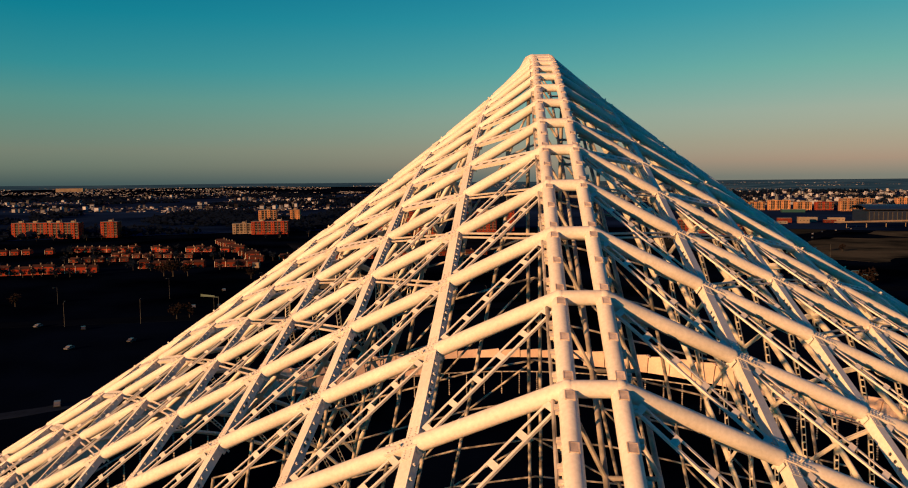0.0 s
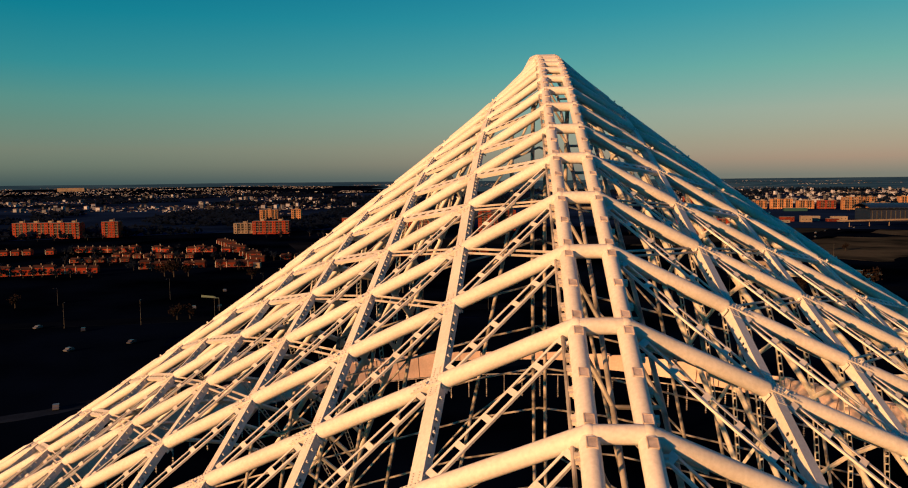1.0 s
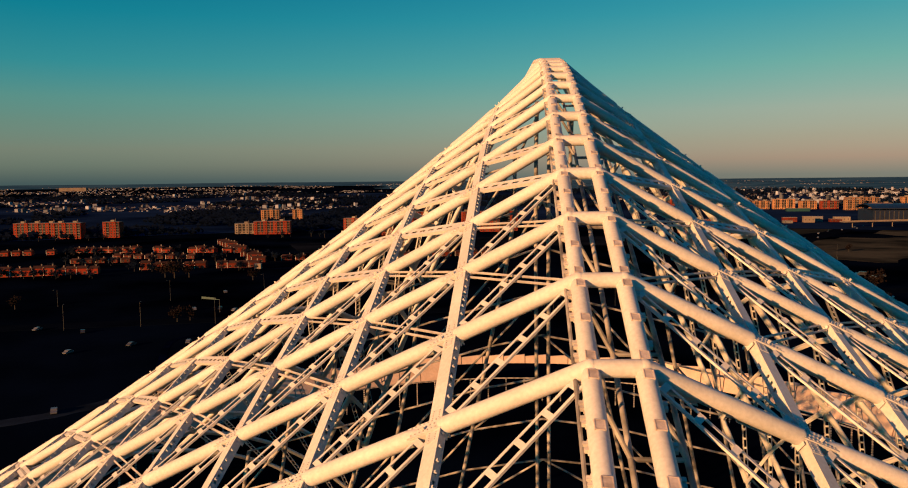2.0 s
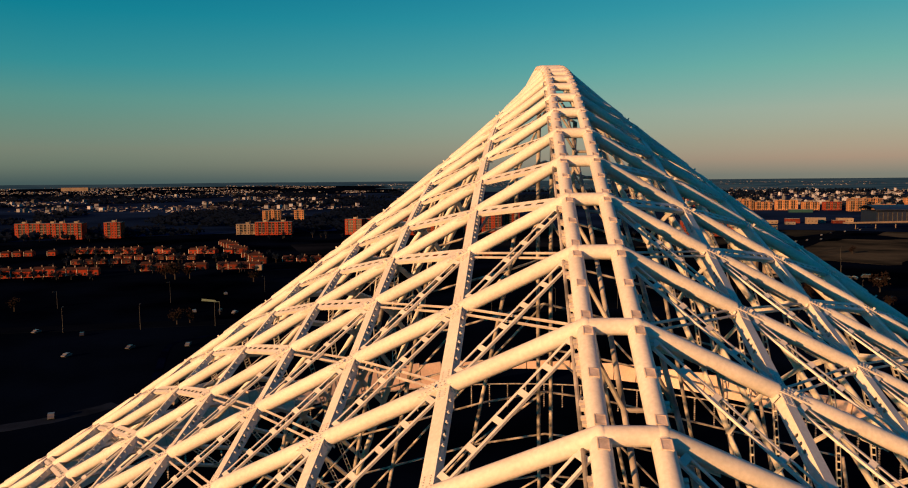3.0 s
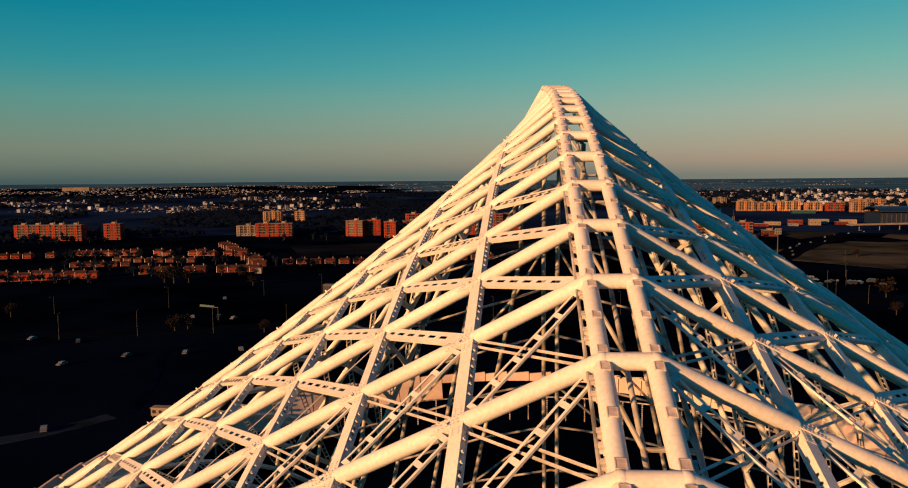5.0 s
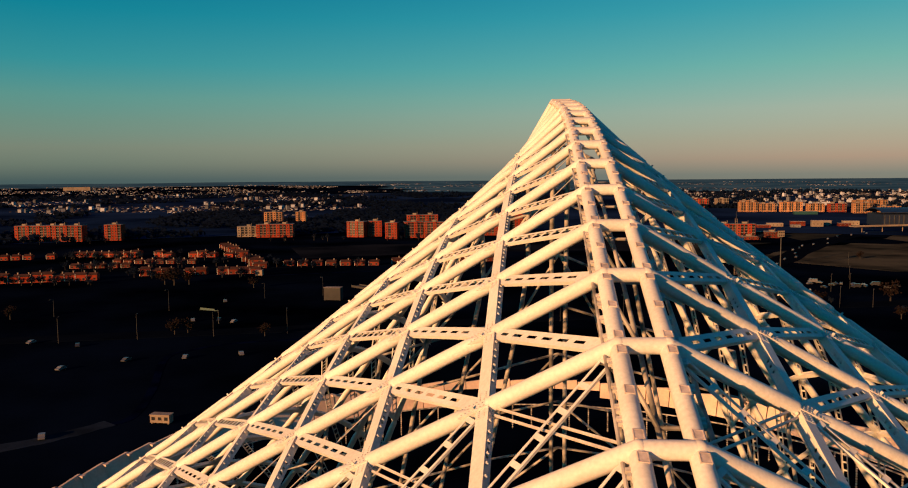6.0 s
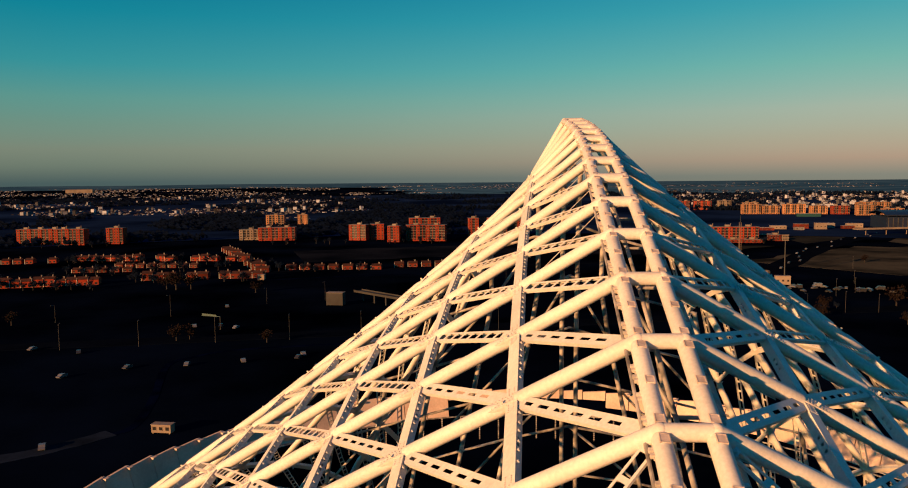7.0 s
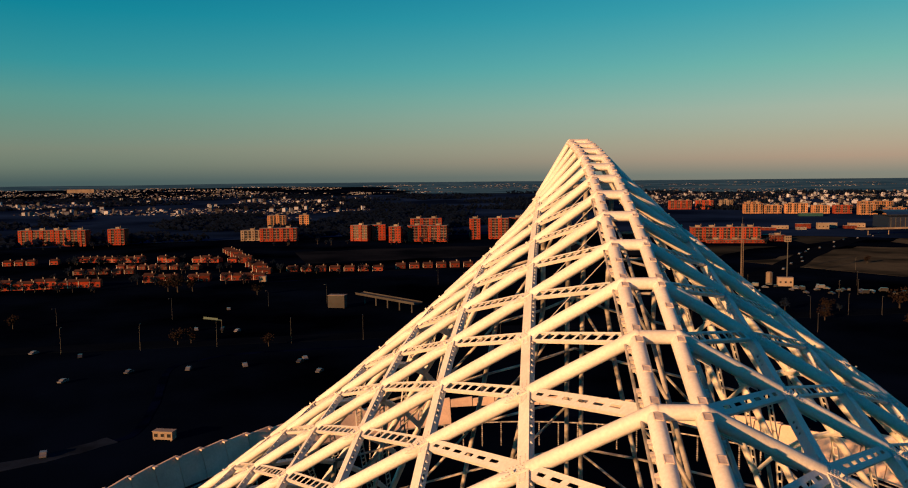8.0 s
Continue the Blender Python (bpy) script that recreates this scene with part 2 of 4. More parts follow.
# ---------------------------------------------------------------- meshes of the steel members, one metre long along z
def tube_mesh(r, first, n=18):
    """A tube that starts as a flattened tongue over its rib (or full round at the ridge) and ends in a rounded cap."""
    bm = bmesh.new()
    if first:
        rings, off = [(0.0, r), (0.05, r)], [(0, 0), (0, 0)]
    else:
        rings, off = [(0.0, r * 0.50), (0.03, r * 0.62), (0.08, r * 0.80), (0.14, r * 0.92), (0.20, r), (0.23, r)], [(0, r * 0.10), (0, r * 0.02), (0, -r * 0.14), (0, -r * 0.20), (0, -r * 0.06), (0, 0)]
    rings += [(0.55, r), (0.972, r), (0.988, r * 0.95), (0.997, r * 0.82), (1.0, r * 0.55)]
    off += [(0, 0)] * 5
    lathe(bm, rings, n, off)
    return finish("tube", bm, WHITE, 50)


def plain_tube_mesh(name, r, mat, n=12):
    bm = bmesh.new()
    lathe(bm, [(0, r), (1, r)], n)
    return finish(name, bm, mat, 40)


def web(bm, x, y0, y1, holes, t=0.02):
    """A web plate at x with real oval holes: (centre z, half height)."""
    cells = []
    z = 0.0
    for c, h in holes:
        cells.append((z, c - h * 1.5, None))
        cells.append((c - h * 1.5, c + h * 1.5, (c, h)))
        z = c + h * 1.5
    cells.append((z, 1.0, None))
    for z0, z1, hole in cells:
        if hole is None:
            box(bm, x - t / 2, x + t / 2, y0, y1, z0, z1)
            continue
        c, h = hole
        ym, hy = (y0 + y1) / 2, (y1 - y0) * 0.24
        outer = [(y1, c), (y1, z1), (ym, z1), (y0, z1), (y0, c), (y0, z0), (ym, z0), (y1, z0)]
        inner = [(ym + hy * math.cos(a), c + h * math.sin(a)) for a in [math.pi / 4 * j for j in range(8)]]
        for sx in (x - t / 2, x + t / 2):
            vo = [bm.verts.new((sx, *p)) for p in outer]
            vi = [bm.verts.new((sx, *p)) for p in inner]
            for j in range(8):
                bm.faces.new((vo[j], vo[(j + 1) % 8], vi[(j + 1) % 8], vi[j]))


def rib_mesh(half, deep, tabs):
    """A box rib: top and bottom flange and two webs with three oval holes, and small tabs along its high edge."""
    bm = bmesh.new()
    box(bm, -half, half, 0.02, 0.05, 0, 1)
    box(bm, -half + 0.015, half - 0.015, -deep, -deep + 0.03, 0, 1)
    for x in (-half + 0.04, half - 0.04):
        web(bm, x, -deep + 0.03, 0.02, [(0.40, 0.016), (0.47, 0.016), (0.54, 0.016)])
    for j in range(tabs):
        z = 0.20 + 0.105 * j + 0.012 * (j % 2)
        box(bm, half - 0.02, half + 0.07, -0.07, 0.0, z - 0.010, z + 0.006)
    return finish("rib", bm, WHITE)


def ladder_mesh(light, w=0.25, d=0.15):
    """A flat perforated beam: light with thin slanting battens, or heavy with long square-cut holes, and a lip along both edges."""
    bm = bmesh.new()
    chord = 0.085 if light else 0.18
    for sx in (-1, 1):
        x0, x1 = sorted((sx * w, sx * (w - chord)))
        box(bm, x0, x1, -0.018, 0.0, 0.04, 0.96)
        box(bm, sx * w - 0.010, sx * w + 0.010, -d, 0.002, 0.05, 0.95)
    gap = w - chord
    sk = Matrix.Identity(4)
    sk[2][0] = 0.05
    box(bm, -gap, gap, -0.017, -0.002, 0.045, 0.11)
    box(bm, -gap, gap, -0.017, -0.002, 0.86 if light else 0.78, 0.955)
    count = 7 if light else 5
    for j in range(count):
        z = 0.19 + 0.61 * j / (count - 1) if light else 0.19 + 0.49 * j / (count - 1)
        half = 0.011 if light else 0.024
        box(bm, -gap, gap, -0.017, -0.002, z - half, z + half, m=sk)
    return finish("ladder_beam", bm, WHITE)


def brace_mesh(w=0.205):
    """Two angle bars side by side."""
    bm = bmesh.new()
    for sx in (-1, 1):
        box(bm, sx * w - 0.046, sx * w + 0.046, -0.016, 0.0, 0.0, 1.0)
        box(bm, sx * (w + 0.038) - 0.008, sx * (w + 0.038) + 0.008, -0.075, -0.016, 0.0, 1.0)
    return finish("brace", bm, WHITE)


def batten_mesh(w=0.205):
    """The square plate that holds a brace's two bars apart, slightly tilted."""
    bm = bmesh.new()
    tilt = Matrix.Translation((0, 0.008, 0)) @ Matrix.Rotation(radians(16), 4, "Z")
    box(bm, -w + 0.04, w - 0.04, -0.007, 0.007, -0.015, 0.015, m=tilt)
    return finish("batten_plate", bm, WHITE)


def tie_mesh(w=0.13):
    bm = bmesh.new()
    for sx in (-1, 1):
        box(bm, sx * w - 0.035, sx * w + 0.035, -0.05, 0.0, 0.04, 0.97)
    for z in (0.06, 0.5, 0.94):
        box(bm, -w, w, -0.045, -0.01, z - 0.012, z + 0.012)
    return finish("tie_rod", bm, WHITE_WORN)


def gusset_mesh():
    """The joint plate along a rib, with small bolts and a hooked lug under its edge."""
    bm = bmesh.new()
    box(bm, -0.18, 0.18, 0.052, 0.066, -0.62, 0.62)
    for sx in (-0.10, 0.10):
        for j in range(4):
            for z in (-0.56 + 0.09 * j, 0.56 - 0.09 * j):
                box(bm, sx - 0.013, sx + 0.013, 0.066, 0.088, z - 0.013, z + 0.013, 1)
    for x in (-0.25, 0.25):
        box(bm, x - 0.010, x + 0.010, -0.30, 0.01, -0.34, 0.34)
    box(bm, 0.24, 0.42, -0.16, -0.14, -0.22, 0.16)
    box(bm, 0.40, 0.43, -0.14, 0.02, -0.06, 0.02)
    box(bm, 0.34, 0.42, -0.01, 0.02, -0.06, 0.02)
    box(bm, 0.24, 0.27, -0.42, -0.16, 0.06, 0.14)
    box(bm, -0.36, -0.26, 0.02, 0.24, 0.10, 0.13)
    return finish("gusset_plate", bm, [WHITE, BOLT])


def tongue_mesh():
    """The bolted flange plate that carries a tube's flattened end over its rib."""
    bm = bmesh.new()
    box(bm, -0.21, 0.21, 0.068, 0.108, -0.26, 0.86)
    for q, sx in enumerate((-0.155, -0.02, 0.13)):
        for j in range(8 - 2 * (q == 1)):
            z = -0.20 + 0.132 * j + 0.05 * (q % 2)
            box(bm, sx - 0.017, sx + 0.017, 0.108, 0.132, z - 0.017, z + 0.017, 1)
    for x in (-0.21, 0.21):
        box(bm, x - 0.012, x + 0.012, -0.16, 0.068, 0.20, 0.80)
    return finish("bolted_tongue", bm, [WHITE, BOLT])


def saddle_mesh(r=0.265, w=0.125):
    """A square patch plate welded on a ridge tube, its rim a little raised."""
    bm = bmesh.new()
    box(bm, -w, w, r - 0.05, r + 0.012, -0.16, 0.16)
    for sx in (-1, 1):
        box(bm, sx * w - 0.012, sx * w + 0.012, r - 0.06, r + 0.022, -0.165, 0.165)
    for z in (-0.155, 0.155):
        box(bm, -w, w, r - 0.05, r + 0.020, z - 0.010, z + 0.010)
    bm.transform(Matrix.Rotation(radians(-6), 4, "Z"))
    return finish("saddle_plate", bm, PRIMER)


def cleat_mesh():
    """A pair of small welded blocks that tie the ridge tube to its side rail."""
    bm = bmesh.new()
    box(bm, -0.06, 0.13, -0.07, 0.05, -0.15, -0.04)
    box(bm, -0.06, 0.11, -0.05, 0.07, 0.05, 0.15)
    box(bm, -0.03, 0.03, -0.05, 0.03, -0.22, 0.22)
    return finish("cleat", bm, WHITE_WORN)


TUBE, FIRST_TUBE, RUNG, RIDGE = tube_mesh(0.26, False), tube_mesh(0.26, True), plain_tube_mesh("rung", 0.245, WHITE, 16), plain_tube_mesh("ridge_tube", 0.265, WHITE, 18)
RIB, LADDER, HEAVY, BRACE, BATTEN, TIE, GUSSET, TONGUE, SADDLE, CLEAT = {-1: rib_mesh(0.25, 0.24, 6), 1: rib_mesh(0.19, 0.30, 0)}, ladder_mesh(True), ladder_mesh(False), brace_mesh(), batten_mesh(), tie_mesh(), gusset_mesh(), tongue_mesh(), saddle_mesh(), cleat_mesh()
bm = bmesh.new()
bmesh.ops.create_uvsphere(bm, u_segments=16, v_segments=10, radius=0.259)
ELBOW = finish("elbow", bm, WHITE, 60)
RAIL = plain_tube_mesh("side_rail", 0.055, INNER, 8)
CABLE = plain_tube_mesh("cable", 0.022, WHITE_WORN, 6)
bm = bmesh.new()
box(bm, -0.09, 0.09, -0.012, 0.012, 0, 1)
box(bm, -0.012, 0.012, 0.012, 0.14, 0.02, 0.98)
STIFFENER = finish("stiffener", bm, WHITE)

# ---------------------------------------------------------------- ridge
TOP, LOW = -2, 17                               # ring tubes from the apex down
RIBS = {-1: 13, 1: 11}
ridge = thing("ridge_truss", (5, 10, 50), "white painted steel ladder ridge of two tubes with round rungs", "roof truss")
for k in range(TOP, LOW):
    n = (normal(-1, 0, k) + normal(1, 0, k)).normalized()
    for side in (-1, 1):
        a, b = node(side, 0, k), node(side, 0, k + 1)
        child("ridge_tube", RIDGE, along(a - n * 0.05, b - n * 0.05, n), ridge)
        d = (b - a).length
        for f in (0.10, 0.52, 0.92):
            m = along(a - n * 0.05, b - n * 0.05, n) @ Matrix.Translation((0, 0, f)) @ Matrix.Diagonal((1, 1, 1 / d, 1))
            child("saddle_plate", SADDLE, m, ridge)
        for q, f in enumerate((0.16, 0.30, 0.43, 0.62, 0.74, 0.86)):
            if (k * 5 + q * 3 + side) % (4 if side < 0 else 2) == 0:
                continue
            m = along(a, b, n) @ Matrix.Translation((side * 0.255, -0.06 - 0.03 * (q % 2), f)) @ Matrix.Diagonal((side, 1, 1 / d, 1))
            child("cleat", CLEAT, m, ridge)
    if k > 3:
        a, b = [node(-1, 0, q) - ACROSS * 0.40 - n * 0.16 for q in (k, k + 1)]
        child("side_rail", RAIL, along(a, b, n), ridge, "thin rail beside the ridge tube, dappled shade painted on")
    for side in (-1, 1):
        child("elbow", ELBOW, Matrix.Translation(node(side, 0, k) + n * 0.03), ridge)
    thick = min(2.0, 1.0 + 0.22 * max(0, 7 - k))             # the top rungs stand closer and are flattened wide
    child("rung", RUNG, along(node(-1, 0, k) + n * 0.03 - ACROSS * 0.06, node(1, 0, k) + n * 0.03 + ACROSS * 0.06, n) @ Matrix.Diagonal((thick, 1, 1, 1)), ridge)

# ---------------------------------------------------------------- the two slopes
for side, word in ((-1, "sunlit"), (1, "shaded")):
    slope = thing("roof_slope", node(side, 12, LOW), f"white painted tubular steel lattice roof slope, {word}, with bolted box ribs", "roof", "slopes of the sail roof")
    count = RIBS[side]
    for i in range(count):
        for k in range(TOP, LOW):
            a, b, c, d = node(side, i, k), node(side, i + 1, k), node(side, i + 1, k + 1), node(side, i, k + 1)
            n = normal(side, i + 0.5, k)
            way = (b - a).normalized()
            child("tube", TUBE if i else FIRST_TUBE, along(a - way * (0.10 if i else 0.0) - n * (0.07 if i else -0.02), b - way * 0.13 - n * 0.07, n) @ Matrix.Diagonal((1 + 0.055 * max(0, 8 - k), 1, 1, 1)), slope)
            nr = normal(side, i + 1, k + 0.5)
            child("rib", RIB[side], along(b, c, nr) @ Matrix.Rotation(radians(10 if side < 0 else 0), 4, "Z"), slope)
            nn = normal(side, i + 1, k)
            if i < 7:
                m = along(b, c, nn)
                child("gusset_plate", GUSSET, m @ Matrix.Diagonal((-1 if m.col[0].xyz.dot(way) > 0 else 1, 1, 1 / (c - b).length, 1)), slope)
                out = (node(side, i + 2, k) - b).normalized()
                child("bolted_tongue", TONGUE, along(b, b + out, nn), slope)
            nb = normal(side, i + 0.5, k + 0.5)
            off = nb * 0.02
            if k + 1 <= 10:
                child("ladder_beam", LADDER if k < 8 else HEAVY, along(b + off, d + off, nb), slope)
            elif k + 1 <= 12:
                child("tie_rod", TIE, along(b - nb * 0.1, d - nb * 0.1, nb), slope)
            if k >= 10:
                m = along(a, c, nb)
                m = m @ Matrix.Diagonal((1 if m.col[0].xyz.dot(way) > 0 else -1, 1, 1, 1))
                brace = child("brace", BRACE, m, slope)
                for q in range(6):
                    child("batten_plate", BATTEN, m @ Matrix.Translation((0, 0, 0.10 + 0.80 * q / 5)), brace)
            if side > 0 and i < 4 and k > 4:
                for f in (0.16, 0.60):
                    child("stiffener", STIFFENER, along(a.lerp(b, f) - n * 0.36, a.lerp(b, f + 0.2) - n * 0.36, n), slope)
            elif (i == 0 and 3 <= k <= 6) or (k == 9 and 2 <= i <= 5):
                child("cable", CABLE, along(a - nb * 0.2, c - nb * 0.2, nb), slope)

# columns that carry the low edge of the roof
for side in (-1, 1):
    for i in (0, 4, 8, 12):
        if i > RIBS[side] or (i == 0 and side > 0):
            continue
        p = node(side, i, LOW) if i else (node(-1, 0, LOW) + node(1, 0, LOW)) / 2
        ob = thing("support_column", (p.x, p.y, 0), "round concrete column under the roof's low edge", "column", "roof columns")
        bm = bmesh.new()
        lathe(bm, [(-0.3, 1.3), (0.6, 1.3), (0.7, 0.8), (p.z - 1.2, 0.6), (p.z - 0.3, 0.9)], 16)
        child("shaft", finish("shaft", bm, CONCRETE, 40), ob.matrix_basis.copy(), ob)

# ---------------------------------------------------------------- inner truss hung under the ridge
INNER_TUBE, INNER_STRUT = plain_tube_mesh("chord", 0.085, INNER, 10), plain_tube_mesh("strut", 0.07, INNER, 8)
under = thing("inner_ridge_truss", node(-1, 0, LOW) - UP * 2, "grey-white tubular truss hung under the ridge, dappled shade painted on", "roof truss")


def under_node(side, k):
    n = (normal(-1, 0, k) + normal(1, 0, k)).normalized()
    return node(side, 0, k) + ACROSS * 1.0 - n * 1.7


for k in range(4, LOW):
    for side in (-1, 1):
        p, q = under_node(side, k + 0.35), under_node(side, k + 1.35)
        child("chord", INNER_TUBE, along(p, q, UP), under)
        child("strut", INNER_STRUT, along(p, node(side, 0, k) - UP * 0.3, ACROSS), under)
    child("strut", INNER_STRUT, along(under_node(-1, k + 0.35), under_node(1, k + 0.35), UP), under)

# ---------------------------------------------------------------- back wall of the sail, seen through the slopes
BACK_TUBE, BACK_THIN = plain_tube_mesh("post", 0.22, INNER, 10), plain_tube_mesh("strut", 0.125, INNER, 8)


def back_node(i, z):
    side = (i > 0) - (i < 0)
    lean = max(0.0, 77 - z)
    x = 9.0 + 0.02 * lean + (side * (abs(i) * 4.4 - 1.4 + 0.22 * max(0, 61 - z)) if i else 0)
    return Vector((x, 81.0 + 5.5 * math.sqrt(lean / 10) + 0.004 * x * x * 0.2, z))


back_wall = thing("back_lattice", (9, 95, 5), "grey-white steel lattice wall inside the unfinished sail, dappled shade painted on", "steel lattice")
levels = [74 - 5.2 * j for j in range(14)]
for j, z in enumerate(levels[:-1]):
    zl = levels[j + 1]
    for dx in (-0.7, 0.7):
        child("post", BACK_TUBE, along(back_node(0, z) + Vector((dx, 0, 0)), back_node(0, zl) + Vector((dx, 0, 0)), Vector((0, -1, 0))), back_wall)
    for side in (-1, 1):
        widest = min(9, 1 + j)
        for i in range(1, widest + 1):
            p, q = back_node(side * i, z - i * 1.3), back_node(side * i, zl - i * 1.3)
            child("post", BACK_TUBE, along(p, q, Vector((0, -1, 0))), back_wall)
            o = back_node(side * (i - 1), z - (i - 1) * 1.3)
            child("strut", BACK_THIN, along(o, p, Vector((0, -1, 0))), back_wall)
            if (i + j) % 2 if side < 0 else (i + j) % 3 == 0:
                child("strut", BACK_THIN, along(o, q, Vector((0, -1, 0))), back_wall)

# ---------------------------------------------------------------- the arena ring
RING_C, RING_R = Vector((13, 132, 0)), 91.0
ring = thing("arena_rim", (13, 132, 0), "curved rim of large pale concrete panels round the arena", "stadium rim")
PANELS = 66


def ring_point(a, r, z):
    return RING_C + Vector((r * math.cos(a), r * math.sin(a), z))


for j in range(PANELS):
    a0 = radians(-40 + 260 * j / PANELS)
    a1 = radians(-40 + 260 * (j + 0.965) / PANELS)
    bm = bmesh.new()
    vs = []
    for a in (a0, a1):
        lift = 0.55 if a is a0 else 0.0
        deep = 1.9 if -0.20 < math.cos(a0) < 0.3 else 6.2 if math.cos(a0) < 0 else 3.2 + 3.4 * abs(math.cos(a)) ** 1.5
        for r, z in ((RING_R - 0.35 * deep, 13.8 - deep), (RING_R, 13.8 + lift), (RING_R + 0.5, 13.8 + lift), (RING_R + 0.2, 13.6 - deep)):
            vs.append(bm.verts.new(ring_point(a, r, z)))
    for q in range(4):
        bm.faces.new((vs[q], vs[(q + 1) % 4], vs[4 + (q + 1) % 4], vs[4 + q]))
    bm.faces.new(vs[:4])
    bm.faces.new(vs[4:])
    part("panel", bm, CONCRETE, ring)
    if -0.3 < math.cos(a0) < 0.3:
        continue
    bm = bmesh.new()
    m = Matrix.Translation(ring_point(a0, RING_R - 0.3, 13.8)) @ Matrix.Rotation(a0, 4, "Z")
    box(bm, -0.8, 0.9, -0.5, 0.5, 0.0, 0.4, m=m)
    part("coping_block", bm, CONCRETE, ring)
bm = bmesh.new()
n = 96
edge = [[bm.verts.new(ring_point(radians(-40 + 260 * j / n), r, z)) for j in range(n + 1)] for r, z in ((RING_R - 7.0, 9.0), (RING_R - 7.0, 9.3), (RING_R - 6.8, 9.3), (RING_R - 6.8, 9.0))]
for q in range(4):
    for j in range(n):
        bm.faces.new((edge[q][j], edge[q][j + 1], edge[(q + 1) % 4][j + 1], edge[(q + 1) % 4][j]))
part("handrail", bm, INNER, ring, "thin grey steel rail below the rim")
bm = bmesh.new()
lathe(bm, [(0.0, 0.05), (6.5, 0.05)], 6)
for q in range(11):
    box(bm, -0.16, 0.16, -0.16, 0.16, 0.3 + 0.58 * q, 0.58 + 0.58 * q)
HANGER = finish("hanger", bm, INNER)
for j in range(44):
    a = radians(20 + 150 * j / 43)
    child("hanger", HANGER, Matrix.Translation(ring_point(a, RING_R - 6.9, 2.5)), ring)

# ---------------------------------------------------------------- ground
def rise(x, y):
    s = min(1, max(0, (math.hypot(x, y) - 1300) / 3500))
    return (44 - 6 * min(1, max(-1, x / 1800))) * s * s * (3 - 2 * s) + 4 * noise.noise((x / 700, y / 700, 0)) * min(1, max(0, (math.hypot(x, y) - 900) / 900))


bm = bmesh.new()
radii = [0, 60, 120, 200, 300, 400, 520, 660, 820, 1000, 1200, 1400, 1600, 1850, 2100, 2400, 2700, 3000, 3350, 3700, 4050, 4400, 4700, 4950]
SECT = 120
rows = [[bm.verts.new((r * math.cos(2 * math.pi * j / SECT), r * math.sin(2 * math.pi * j / SECT), rise(r * math.cos(2 * math.pi * j / SECT), r * math.sin(2 * math.pi * j / SECT)))) for j in range(SECT)] for r in radii[1:]]
mid = bm.verts.new((0, 0, 0))
for j in range(SECT):
    bm.faces.new((mid, rows[0][j], rows[0][(j + 1) % SECT]))
    for a, b in zip(rows, rows[1:]):
        bm.faces.new((a[j], b[j], b[(j + 1) % SECT], a[(j + 1) % SECT]))
ground = tagged(new("ground", finish("ground", bm, GRASS, 60)), "fields and scrub, darkened for shade, on a gently rising plain", "ground", kind="structure")

# ring over the far plain and hills, added to carry the painted haze
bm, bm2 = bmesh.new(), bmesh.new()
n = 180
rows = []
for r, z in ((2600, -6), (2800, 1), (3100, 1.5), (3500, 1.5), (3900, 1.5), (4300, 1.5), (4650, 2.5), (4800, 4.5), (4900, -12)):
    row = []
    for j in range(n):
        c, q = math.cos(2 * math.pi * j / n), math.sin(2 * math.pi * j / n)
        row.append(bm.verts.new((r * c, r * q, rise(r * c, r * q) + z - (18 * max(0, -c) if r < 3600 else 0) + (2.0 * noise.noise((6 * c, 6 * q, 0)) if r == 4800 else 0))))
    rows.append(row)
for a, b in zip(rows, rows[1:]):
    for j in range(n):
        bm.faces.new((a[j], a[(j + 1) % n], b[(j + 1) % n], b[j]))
# raised ground ring that carries the painted haze before the suburb
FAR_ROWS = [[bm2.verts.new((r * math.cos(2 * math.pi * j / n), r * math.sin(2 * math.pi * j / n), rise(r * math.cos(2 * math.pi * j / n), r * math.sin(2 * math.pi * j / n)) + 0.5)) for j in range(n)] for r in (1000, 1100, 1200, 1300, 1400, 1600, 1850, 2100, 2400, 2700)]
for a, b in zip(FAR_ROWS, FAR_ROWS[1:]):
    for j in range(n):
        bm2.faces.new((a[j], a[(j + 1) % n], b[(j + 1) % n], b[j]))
tagged(new("far_meadows", finish("far_meadows", bm2, HAZE_GRASS, 60)), "meadows before the far suburb, distance haze painted in blue-grey", "meadow", kind="structure")
tagged(new("backdrop_hills", finish("backdrop_hills", bm, HAZE, 60)), "low hills and far plain with blue-grey haze painted in", "hills", kind="structure")

